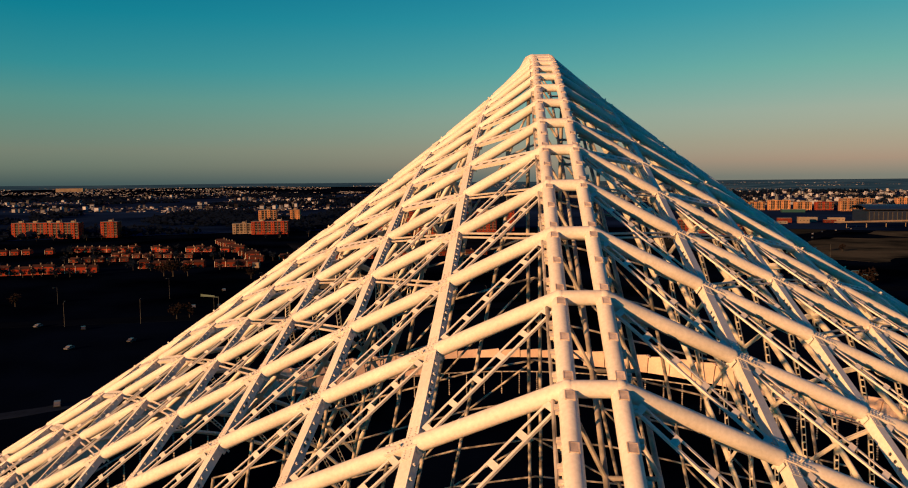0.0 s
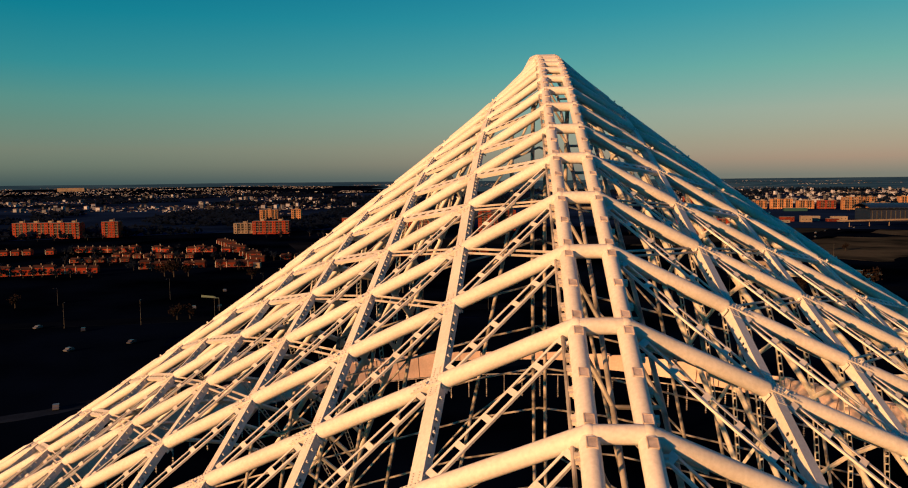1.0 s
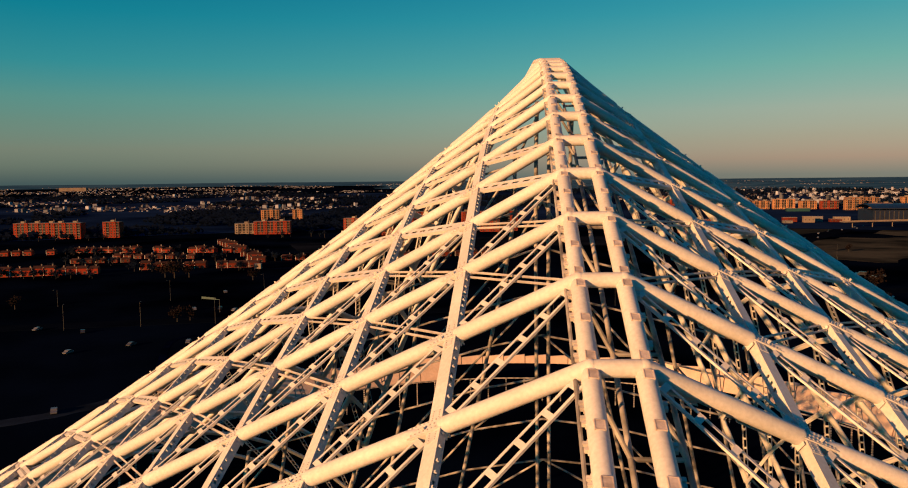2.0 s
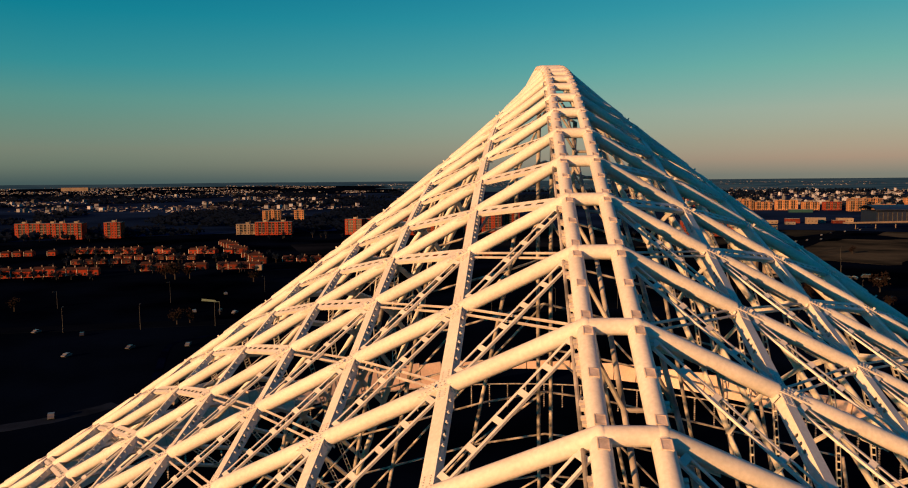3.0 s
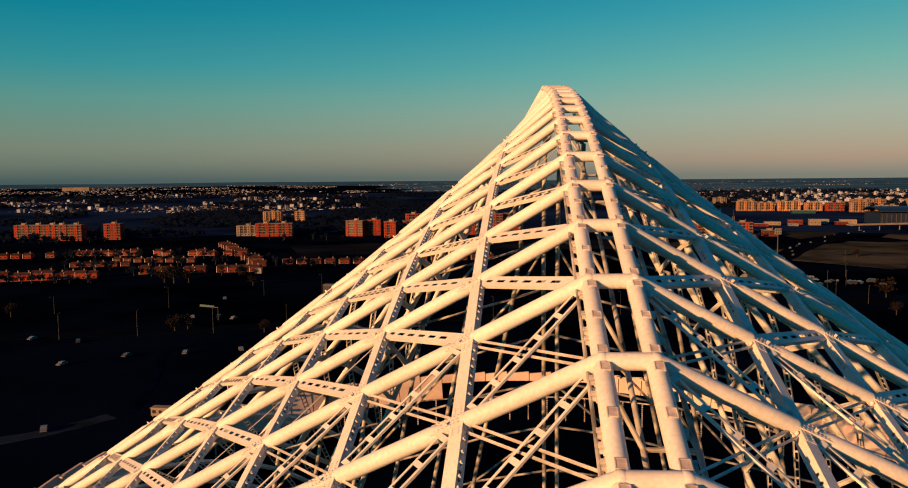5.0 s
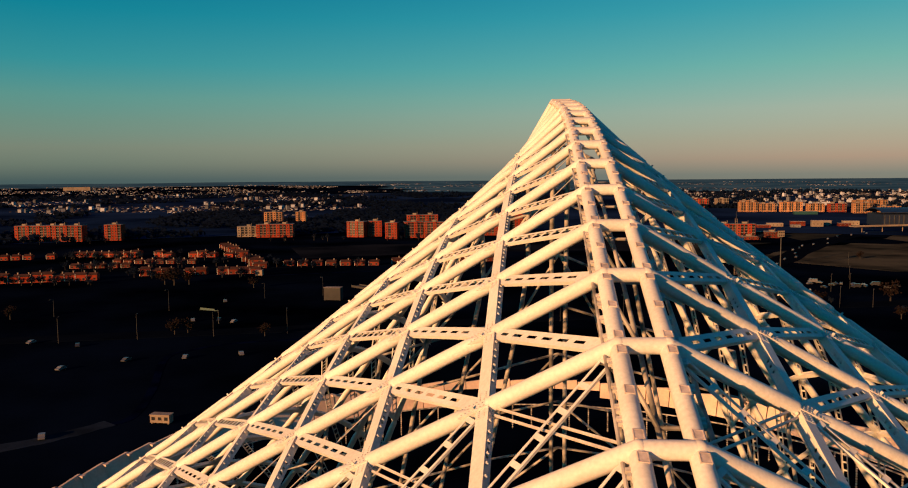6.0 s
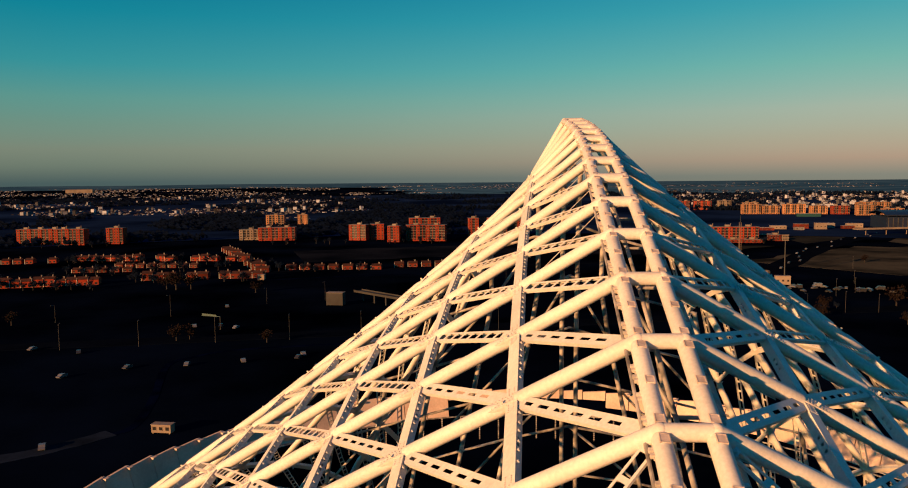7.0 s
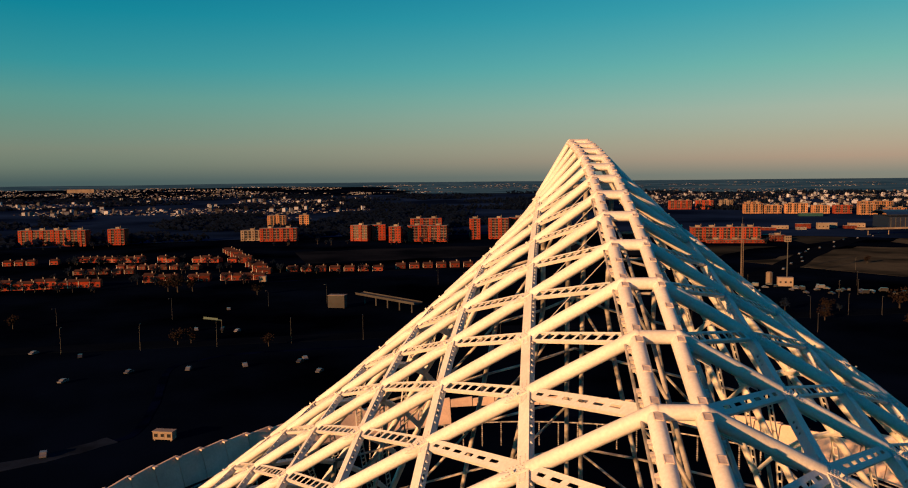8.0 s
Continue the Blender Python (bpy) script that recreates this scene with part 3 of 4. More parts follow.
# ---------------------------------------------------------------- roads and tracks
def ribbon(name, pts, width, z, mat, label, category):
    bm = bmesh.new()
    rows = []
    pts = [Vector((x, y, 0)) for x, y in pts]
    fine = []
    for j in range(len(pts) - 1):
        p0, p1, p2, p3 = pts[max(0, j - 1)], pts[j], pts[j + 1], pts[min(len(pts) - 1, j + 2)]
        for q in range(6):
            t = q / 6
            fine.append(0.5 * (2 * p1 + (p2 - p0) * t + (2 * p0 - 5 * p1 + 4 * p2 - p3) * t * t + (3 * p1 - p0 - 3 * p2 + p3) * t ** 3))
    fine.append(pts[-1])
    for j, p in enumerate(fine):
        d = (fine[min(j + 1, len(fine) - 1)] - fine[max(0, j - 1)]).normalized()
        side = Vector((-d.y, d.x, 0)) * width / 2 * (1 + 0.08 * math.sin(j * 1.7))
        h = rise(p.x, p.y) + z
        rows.append([bm.verts.new((p + side).to_tuple()[:2] + (hh,)) for hh in (h, h - 0.6)] + [bm.verts.new((p - side).to_tuple()[:2] + (hh,)) for hh in (h - 0.6, h)])
    for a, b in zip(rows, rows[1:]):
        for q in range(4):
            bm.faces.new((a[q], a[(q + 1) % 4], b[(q + 1) % 4], b[q]))
    bm.faces.new(rows[0])
    bm.faces.new(rows[-1][::-1])
    return tagged(new(name, finish(name, bm, mat)), label, category, kind="structure")


ribbon("field_1", [(275, 610), (355, 670), (455, 750), (585, 870)], 130, 0.06, FIELD, "brown ploughed field beside the motorway", "field")
ribbon("field_2", [(-160, 740), (-60, 770), (60, 790), (200, 780)], 110, 0.06, STUBBLE, "dark stubble field below apartment blocks", "field")
ribbon("field_3", [(-560, 1250), (-380, 1230), (-200, 1240)], 90, 0.06, STUBBLE, "dull fallow field before the far suburb", "field")
ribbon("field_4", [(300, 1120), (420, 1170), (560, 1230), (760, 1250)], 190, 0.05, PASTURE, "dry pasture before far apartment blocks", "field")
ribbon("field_5", [(190, 700), (260, 790), (350, 850), (470, 930)], 60, 0.05, PASTURE, "dry verge beside the motorway", "field")
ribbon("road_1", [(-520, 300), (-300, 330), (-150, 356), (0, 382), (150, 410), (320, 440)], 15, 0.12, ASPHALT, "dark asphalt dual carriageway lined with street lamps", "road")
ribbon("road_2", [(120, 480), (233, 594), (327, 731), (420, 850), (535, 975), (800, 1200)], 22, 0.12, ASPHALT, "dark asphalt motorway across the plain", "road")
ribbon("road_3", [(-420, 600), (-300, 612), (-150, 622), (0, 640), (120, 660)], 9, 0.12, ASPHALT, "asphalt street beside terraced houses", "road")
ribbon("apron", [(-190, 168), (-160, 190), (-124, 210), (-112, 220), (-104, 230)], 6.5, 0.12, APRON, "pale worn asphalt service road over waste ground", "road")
ribbon("track_1", [(-106, 228), (-100, 235), (-106, 265), (-119, 310), (-114, 324), (-97, 338), (-43, 350), (10, 356)], 2.8, 0.1, TRACK, "gravel track, darkened for shade, winding over waste ground", "track")
ribbon("track_2", [(-149, 566), (-110, 578), (-68, 589), (-20, 596), (40, 600)], 4, 0.1, TRACK, "gravel path, darkened for shade, along a garden wall", "track")


# ---------------------------------------------------------------- apartment blocks
def window_mesh(w=1.5, h=1.5):
    bm = bmesh.new()
    box(bm, -w / 2, w / 2, -0.02, 0.25, 0, h, 1)
    for x0, x1, z0, z1 in ((-w / 2 - 0.05, -w / 2, -0.05, h + 0.05), (w / 2, w / 2 + 0.05, -0.05, h + 0.05), (-w / 2, w / 2, h, h + 0.05), (-w / 2 - 0.1, w / 2 + 0.1, -0.12, 0)):
        box(bm, x0, x1, -0.08, 0.25, z0, z1, 0)
    return finish("window", bm, [PLASTER, GLASS_AND_SHADE])


def balcony_mesh(w=3.4, d=0.75):
    """A thin pale slab with a low front; a near-black panel paints the loggia's shade."""
    bm = bmesh.new()
    box(bm, -w / 2, w / 2, -d, 0.1, -0.12, 0)
    box(bm, -w / 2, w / 2, -d, -d + 0.08, 0, 0.22)
    box(bm, -w / 2, w / 2, -d + 0.01, -d + 0.05, 0.85, 0.92)
    for j in range(8):
        x = -w / 2 + 0.02 + (w - 0.08) * j / 7
        box(bm, x, x + 0.04, -d + 0.01, -d + 0.05, 0.22, 0.85)
    # flat dark panel in place of a deep recess in shade
    box(bm, -w / 2 + 0.15, w / 2 - 0.15, -0.03, 0.2, 0.02, 2.7, 1)
    return finish("balcony", bm, [PLASTER, GLASS_AND_SHADE])


WINDOW, BALCONY = window_mesh(), balcony_mesh()
rnd = random.Random(4)


def apartment(x, y, w, d, storeys, turn, mat, label, balconies=3, group="apartment blocks"):
    """x, y: the middle of its front."""
    h = storeys * 3.05 + 1.0
    base = rise(x, y) - 0.5
    m = Matrix.Translation((x, y, base)) @ Matrix.Rotation(radians(turn), 4, "Z")
    ob = thing("apartment_block", (x, y, base), label, "apartment block", group)
    bm = bmesh.new()
    box(bm, -w / 2, w / 2, 0, d, 0, h, m=m)
    bays = max(2, round(w / 4.0))
    for j in range(0, bays, 3):                     # projecting bays break the front
        x0 = -w / 2 + w * j / bays
        box(bm, x0, x0 + w / bays, -0.9, 0.0, 0, h - 0.4 + 0.8 * (j % 2), m=m)
    part("wall", bm, mat, ob)
    bm = bmesh.new()
    box(bm, -w / 2 - 0.4, w / 2 + 0.4, -0.5, d + 0.4, h, h + 0.35, m=m)
    roof = part("roof", bm, ROOF_GREY, ob, "grey flat roof")
    for j in range(max(1, bays // 4)):
        cx = -w / 2 + w * (j + 0.5) / max(1, bays // 4)
        bm = bmesh.new()
        box(bm, cx - 2.2, cx + 2.2, d * 0.35, d * 0.75, h + 0.35, h + 2.3, m=m)
        part("stair_head", bm, PALE, roof)
        bm = bmesh.new()
        box(bm, cx + 3.0, cx + 3.4, d * 0.4, d * 0.44, h + 0.35, h + 3.8, m=m)
        part("flue", bm, PALE, roof)
    for s in range(storeys):
        for j in range(bays):
            px = -w / 2 + w * (j + 0.5) / bays
            front = -0.9 if j % 3 == 0 else 0.0
            pm = m @ Matrix.Translation((px, front, 1.0 + 3.05 * s))
            if balconies and s > 0 and (j % 3 if balconies == 2 else j % 3 == 1):
                child("balcony", BALCONY, pm @ Matrix.Translation((0, 0, -0.3)), ob)
            else:
                child("window", WINDOW, pm @ Matrix.Translation((0, 0, 0.6)), ob)
        for j in range(max(1, round(d / 6))):
            pm = m @ Matrix.Translation((-w / 2, d * (j + 0.5) / max(1, round(d / 6)), 1.6 + 3.05 * s)) @ Matrix.Rotation(radians(-90), 4, "Z")
            child("window", WINDOW, pm, ob)
    return ob


RED, YEL, PAL = "red brick apartment block with pale balconies and a flat roof", "ochre rendered apartment block with balconies and a flat roof", "pale rendered apartment block with rows of windows"
BLOCKS = [
    (-500, 896, 50, 13, 6, 2, BRICK, RED, 2), (-462, 893, 34, 14, 6, 2, BRICK, RED, 2),
    (-414, 905, 19, 14, 6, 3, BRICK, RED, 3),
    (-264, 944, 26, 12, 4, 4, PALE, PAL, 2), (-228, 932, 44, 13, 5, 4, BRICK, RED, 2), (-278, 1126, 26, 14, 7, 4, OCHRE, YEL, 2), (-238, 1130, 14, 14, 7, 4, OCHRE, YEL, 3),
    (-128, 922, 22, 13, 6, -18, BRICK, RED, 2), (-105, 930, 16, 13, 6, 8, BRICK, RED, 3), (-82, 892, 14, 14, 6, -6, BRICK, RED, 3), (-56, 905, 22, 13, 6, 10, BRICK, RED, 2), (-33, 900, 22, 13, 6, -8, BRICK, RED, 2), (-48, 945, 38, 13, 8, 6, BRICK, RED, 2),
    (12, 928, 12, 13, 8, 4, BRICK, RED, 3), (40, 930, 24, 14, 8, -6, BRICK, RED, 2), (66, 940, 18, 14, 8, 10, BRICK, RED, 3),
    (268, 862, 30, 13, 5, -6, BRICK, RED, 2), (295, 860, 24, 13, 5, -6, BRICK, RED, 2), (317, 857, 20, 13, 5, -6, BRICK, RED, 2), (293, 838, 60, 9, 1, -6, BRICK_DARK, RED, 0),
    (346, 855, 14, 12, 2, -8, BRICK_DARK, "low dark red brick house with a flat roof", 0),
    (452, 1610, 46, 14, 6, -8, BRICK, RED, 2), (500, 1600, 34, 14, 6, -8, BRICK, RED, 2), (545, 1600, 26, 14, 6, -8, PALE, PAL, 2), (585, 1560, 30, 14, 5, -8, OCHRE, YEL, 2),
    (536, 1430, 34, 14, 6, -12, OCHRE, YEL, 2), (570, 1424, 30, 14, 5, -12, OCHRE, YEL, 2), (608, 1412, 38, 14, 6, -12, OCHRE, YEL, 2), (648, 1400, 28, 14, 5, -8, OCHRE, YEL, 2), (682, 1390, 30, 14, 5, -12, BRICK, RED, 2),
    (704, 1346, 30, 14, 6, -14, OCHRE, YEL, 2), (748, 1338, 34, 14, 4, -10, OCHRE, YEL, 2), (800, 1500, 60, 16, 5, -14, OCHRE, YEL, 2), (860, 1420, 50, 16, 6, -14, OCHRE, YEL, 2),
]
for b in BLOCKS:
    apartment(*b)


# ---------------------------------------------------------------- terraced houses
def house(x, y, w, d, h, turn, mat, label):
    base = rise(x, y) - 0.3
    h *= 0.60
    m = Matrix.Translation((x, y, base)) @ Matrix.Rotation(radians(turn), 4, "Z")
    ob = thing("terraced_house", (x, y, base), label, "house", "terraced houses")
    bm = bmesh.new()
    box(bm, -w / 2, w / 2, 0, d, 0, h, m=m)
    vs = [bm.verts.new(m @ Vector(p)) for p in ((-w / 2, 0, h), (-w / 2, d, h), (-w / 2, d / 2, h + 1.1), (w / 2, 0, h), (w / 2, d, h), (w / 2, d / 2, h + 1.1))]
    bm.faces.new(vs[:3])
    bm.faces.new(vs[3:])
    part("wall", bm, mat, ob)
    bm = bmesh.new()
    for y0, y1 in ((-0.5, d / 2), (d + 0.5, d / 2)):
        z0 = h - 0.3
        a = [Vector((sx * (w / 2 + 0.1), yy, zz)) for sx in (-1, 1) for yy, zz in ((y0, z0), (y1, h + 1.15))]
        top = [bm.verts.new(m @ (v + Vector((0, 0, 0.18)))) for v in a]
        low = [bm.verts.new(m @ v) for v in a]
        bm.faces.new((top[0], top[1], top[3], top[2]))
        bm.faces.new((low[0], low[2], low[3], low[1]))
        for p, q in ((0, 1), (1, 3), (3, 2), (2, 0)):
            bm.faces.new((low[p], low[q], top[q], top[p]))
    roof = part("roof", bm, TILE, ob, "red tiled pitched roof")
    bm = bmesh.new()
    box(bm, w * 0.2, w * 0.2 + 0.7, d * 0.4, d * 0.4 + 0.7, h + 0.4, h + 2.2, m=m)
    box(bm, w * 0.2 - 0.1, w * 0.2 + 0.8, d * 0.4 - 0.1, d * 0.4 + 0.8, h + 2.2, h + 2.4, m=m)
    part("chimney", bm, PLASTER, roof)
    bm = bmesh.new()
    box(bm, -w / 2 - 0.15, -w / 2 + 0.15, -0.35, -0.02, 0, h + 0.5, m=m)
    part("pilaster", bm, WHITE_WORN, ob, "white plastered party-wall end")
    for s in range(max(1, int(h // 2.5))):
        for px in (-w * 0.25, w * 0.25):
            child("window", WINDOW, m @ Matrix.Translation((px, 0, 0.8 + 2.5 * s)), ob)
    return ob


HOUSE = "brick terraced house with a red tiled roof and chimney"
for x0, y0, x1, y1, n, h, mat, d in ((-365, 715, -300, 709, 9, 6.5, BRICK, 9), (-325, 534, -262, 550, 9, 7.5, BRICK, 9), (-240, 570, -152, 580, 11, 7, BRICK_DARK, 9), (-285, 708, -210, 702, 9, 6, BRICK, 9),
                                    (-251, 806, -158, 606, 12, 6.5, BRICK_DARK, 9), (-148, 628, -66, 626, 7, 6, BRICK_DARK, 8), (-300, 655, -225, 650, 8, 5, BRICK_DARK, 8), (-330, 620, -270, 626, 6, 5, BRICK_DARK, 8), (-420, 690, -372, 700, 5, 6.5, BRICK, 9), (-60, 640, 30, 650, 8, 6, BRICK_DARK, 8)):
    for j in range(n):
        f = (j + 0.5) / n
        turn = math.degrees(math.atan2(y1 - y0, x1 - x0))
        steep = abs(turn) > 40
        gap = math.hypot(x1 - x0, y1 - y0) / n
        if rnd.random() < 0.08:
            continue
        house(x0 + (x1 - x0) * f, y0 + (y1 - y0) * f, min(11.0, gap * (0.98 if n > 8 else 0.7)), d, h + rnd.choice((0, 0, 0.7, 2.6 if n > 8 else 0)), 4 if steep else turn + rnd.uniform(-2, 2), mat, HOUSE)


# ---------------------------------------------------------------- far town, too many houses to count
def town(name, spots, label):
    verts, faces, mats = [], [], []
    for x, y, w, d, h, turn in spots:
        c, s = math.cos(turn), math.sin(turn)
        z0 = rise(x, y) - 1
        b = len(verts)
        for px, py, pz in ((-w, -d, 0), (w, -d, 0), (w, d, 0), (-w, d, 0), (-w, -d, h), (w, -d, h), (w, d, h), (-w, d, h), (-w, 0, h + d * 0.45), (w, 0, h + d * 0.45)):
            verts.append((x + c * px - s * py, y + s * px + c * py, z0 + pz))
        for f, q in (((0, 1, 5, 4), 0), ((2, 3, 7, 6), 0), ((1, 2, 6, 9, 5), 0), ((3, 0, 4, 8, 7), 0), ((4, 5, 9, 8), 1), ((6, 7, 8, 9), 1)):
            faces.append([b + v for v in f])
            mats.append(q)
    me = bpy.data.meshes.new(name)
    me.from_pydata(verts, [], faces)
    me.materials.append(TOWN)
    me.materials.append(TOWN_ROOF)
    me.polygons.foreach_set("material_index", mats)
    tagged(new(name, me), label, "houses", kind="stuff")


spots = []
while len(spots) < 6500:
    a, r = rnd.uniform(-36, 34), 1250 + 2750 * rnd.random() ** 1.1
    x, y = r * math.sin(radians(a)), r * math.cos(radians(a))
    dense = noise.noise((x / 330, y / 330, 3.0)) + 0.25 * noise.noise((x / 90, y / 90, 7.0))
    left = a < -7
    if left:
        ok = (r > 1600 or a > -13 and r > 1380) and dense > 0.0
    elif a < 12:
        ok = r > 2900 and dense > 0.08
    else:
        ok = r > 1750 and dense > (-0.3 if r < 2800 else 0.12)
    if not ok:
        continue
    big = 1700 < r < 2700 and rnd.random() < (0.12 if a > 12 and r < 2300 else 0.10)
    w, d, h = (rnd.uniform(2, 5), rnd.uniform(3, 5), rnd.uniform(5, 11)) if big else (rnd.uniform(0.9, 4.2), rnd.uniform(1.2, 3.0), rnd.uniform(1.0, 3.4))
    spots.append((x, y, w, d, h, rnd.uniform(-0.6, 0.6)))
town("far_town", spots, "far suburb of low pale and red-roofed houses on the rising plain")


# ---------------------------------------------------------------- trees
def tree_meshes(seed, height, spread, count):
    r = random.Random(seed)
    bm = bmesh.new()
    lathe(bm, [(0, 0.035 * height), (height * 0.25, 0.026 * height), (height * 0.55, 0.014 * height)], 7)
    tips = []
    for j in range(7):
        a, z0 = j * 2.4, height * (0.22 + 0.05 * j)
        tip = Vector((math.cos(a) * spread * r.uniform(0.4, 0.75), math.sin(a) * spread * r.uniform(0.4, 0.75), height * r.uniform(0.5, 0.85)))
        m = along(Vector((0, 0, z0)), tip, Vector((0.3, 0.2, 1)))
        b2 = bmesh.new()
        lathe(b2, [(0, 0.012 * height), (1, 0.004 * height)], 5)
        b2.transform(m)
        me = bpy.data.meshes.new("limb")
        b2.to_mesh(me)
        b2.free()
        bm.from_mesh(me)
        bpy.data.meshes.remove(me)
        tips.append(tip)
    trunk = finish("trunk", bm, BARK, 50)
    bm = bmesh.new()
    for j in range(count):
        t = r.choice(tips)
        f = r.uniform(0.5, 1.15)
        p = Vector((t.x * f, t.y * f, height * 0.3 + (t.z - height * 0.3) * f)) + Vector((r.gauss(0, 1), r.gauss(0, 1), r.gauss(0, 0.8))) * spread * 0.2
        s = spread * r.uniform(0.05, 0.13)
        e = Euler((r.uniform(0, 6), r.uniform(0, 6), r.uniform(0, 6))).to_matrix()
        vs = [bm.verts.new(p + e @ Vector(q) * s) for q in ((1, 0, 0), (0, 1, 0.2), (-1, 0, 0), (0, -1, -0.2), (0, 0.1, 0.6))]
        for q in ((0, 1, 4), (1, 2, 4), (2, 3, 4), (3, 0, 4), (0, 3, 2, 1)):
            bm.faces.new([vs[v] for v in q])
    return trunk, bm


TREE_KINDS = []
for seed, height, spread, mat, label in ((1, 11, 5.0, LEAF, "dark evergreen tree with an uneven crown"), (2, 9, 4.2, LEAF_BROWN, "tree with thin brown winter leaves"), (3, 14, 4.0, LEAF, "tall dark evergreen tree")):
    trunk, crown = tree_meshes(seed, height, spread, 260)
    ob = thing("tree", (-500 - 20 * seed, 420, 0), label, "tree", "scattered trees")
    child("trunk", trunk, ob.matrix_basis.copy(), ob)
    child("crown", finish("crown", crown, mat), ob.matrix_basis.copy(), ob)
    TREE_KINDS.append(ob)


def plant(kind, x, y, size):
    copy = copy_thing(TREE_KINDS[kind], Matrix.Translation((x, y, rise(x, y) - 0.1)))
    copy.matrix_basis = copy.matrix_basis @ Matrix.Rotation(rnd.uniform(0, 6), 4, "Z") @ Matrix.Diagonal((size, size, size * rnd.uniform(0.85, 1.1), 1))


for x, y, k, s in ((-195, 520, 1, 1.5), (-203, 524, 1, 1.3), (-186, 523, 1, 1.2), (-133, 357, 1, 1.0), (-128, 360, 1, 0.8), (-234, 398, 1, 0.9), (-90, 352, 1, 0.8), (-137, 505, 1, 1.0),
                   (195, 425, 1, 1.0), (182, 400, 1, 0.9), (238, 432, 1, 1.3), (214, 380, 1, 0.8), (330, 640, 1, 0.8)):
    plant(k, x, y, s)
for j in range(160):
    row = rnd.choice(((-290, 528, 60, 6), (-200, 562, 70, 5), (-210, 650, 70, 50), (-330, 700, 60, 8), (-110, 618, 60, 8), (-240, 640, 90, 40),(-470, 880, 160, 22), (-250, 690, 150, 60), (-110, 880, 160, 14), (250, 840, 120, 14), (-300, 590, 90, 30), (-150, 1180, 320, 60), (230, 420, 90, 30)))
    plant(rnd.choice((0, 0, 2, 1 if row[0] > 0 else 0)), row[0] + rnd.uniform(-row[2], row[2]) * 0.7, row[1] + rnd.uniform(-row[3], row[3]), rnd.uniform(0.4, 0.75))

# woods between the far houses, uncountable
verts, faces = [], []
r = random.Random(9)
made = 0
while made < 5200:
    a, rad = r.uniform(-38, 36), 1000 + 1750 * r.random() ** 1.1
    x, y = rad * math.sin(radians(a)), rad * math.cos(radians(a))
    if noise.noise((x / 260, y / 260, 11.0)) < 0.02 or (a > 4 and rad < 1650):
        continue
    made += 1
    h, w, z0 = r.uniform(5, 13), r.uniform(3, 8), rise(x, y)
    for q in range(5):
        cx, cy, cz, s = x + r.gauss(0, w * 0.6), y + r.gauss(0, w * 0.6), z0 + h * r.uniform(0.2, 0.8), w * r.uniform(0.3, 0.7)
        b = len(verts)
        verts += [(cx + s, cy, cz), (cx - s * 0.6, cy + s * 0.8, cz - s * 0.3), (cx - s * 0.5, cy - s * 0.9, cz + s * 0.1), (cx, cy, cz + s * r.uniform(0.6, 1.2)), (cx, cy, cz - s)]
        faces += [(b, b + 1, b + 3), (b + 1, b + 2, b + 3), (b + 2, b, b + 3), (b + 1, b, b + 4), (b + 2, b + 1, b + 4), (b, b + 2, b + 4)]
me = bpy.data.meshes.new("far_woods")
me.from_pydata(verts, [], faces)
me.materials.append(LEAF)
tagged(new("far_woods", me), "dark woods and hedges scattered over the plain", "trees", kind="stuff")


# ---------------------------------------------------------------- street lamps, masts, bridges
def lamp_thing(x, y, h, turn):
    ob = thing("street_lamp", (x, y, rise(x, y)), "tall galvanised street lamp beside a road", "street lamp", "street lamps")
    m = ob.matrix_basis @ Matrix.Rotation(turn, 4, "Z")
    bm = bmesh.new()
    lathe(bm, [(-0.3, 0.14), (0.3, 0.14), (0.32, 0.10), (h, 0.055)], 8)
    child("pole", finish("pole", bm, GALV, 40), m, ob)
    bm = bmesh.new()
    box(bm, -0.05, 0.05, 0, 1.9, h - 0.1, h)
    child("arm", finish("arm", bm, GALV), m, ob)
    bm = bmesh.new()
    box(bm, -0.18, 0.18, 1.5, 2.5, h - 0.08, h + 0.08)
    head = child("lamp_head", finish("lamp_head", bm, GALV), m, ob)
    bm = bmesh.new()
    box(bm, -0.12, 0.12, 1.6, 2.4, h - 0.13, h - 0.08)
    child("lens", finish("lens", bm, GLASS_AND_SHADE), m, head)


for j in range(-4, 12):
    lamp_thing(-178 + 32.3 * j, 340 + 6 * j, 11.5, 0.2)
for x, y in ((-215, 405), (-160, 420), (-118, 460), (-85, 470), (-20, 545), (30, 560), (165, 371), (223, 469), (201, 414), (218, 413), (260, 520), (300, 600), (180, 500), (240, 480)):
    lamp_thing(x, y, rnd.uniform(9, 12), 2.8)


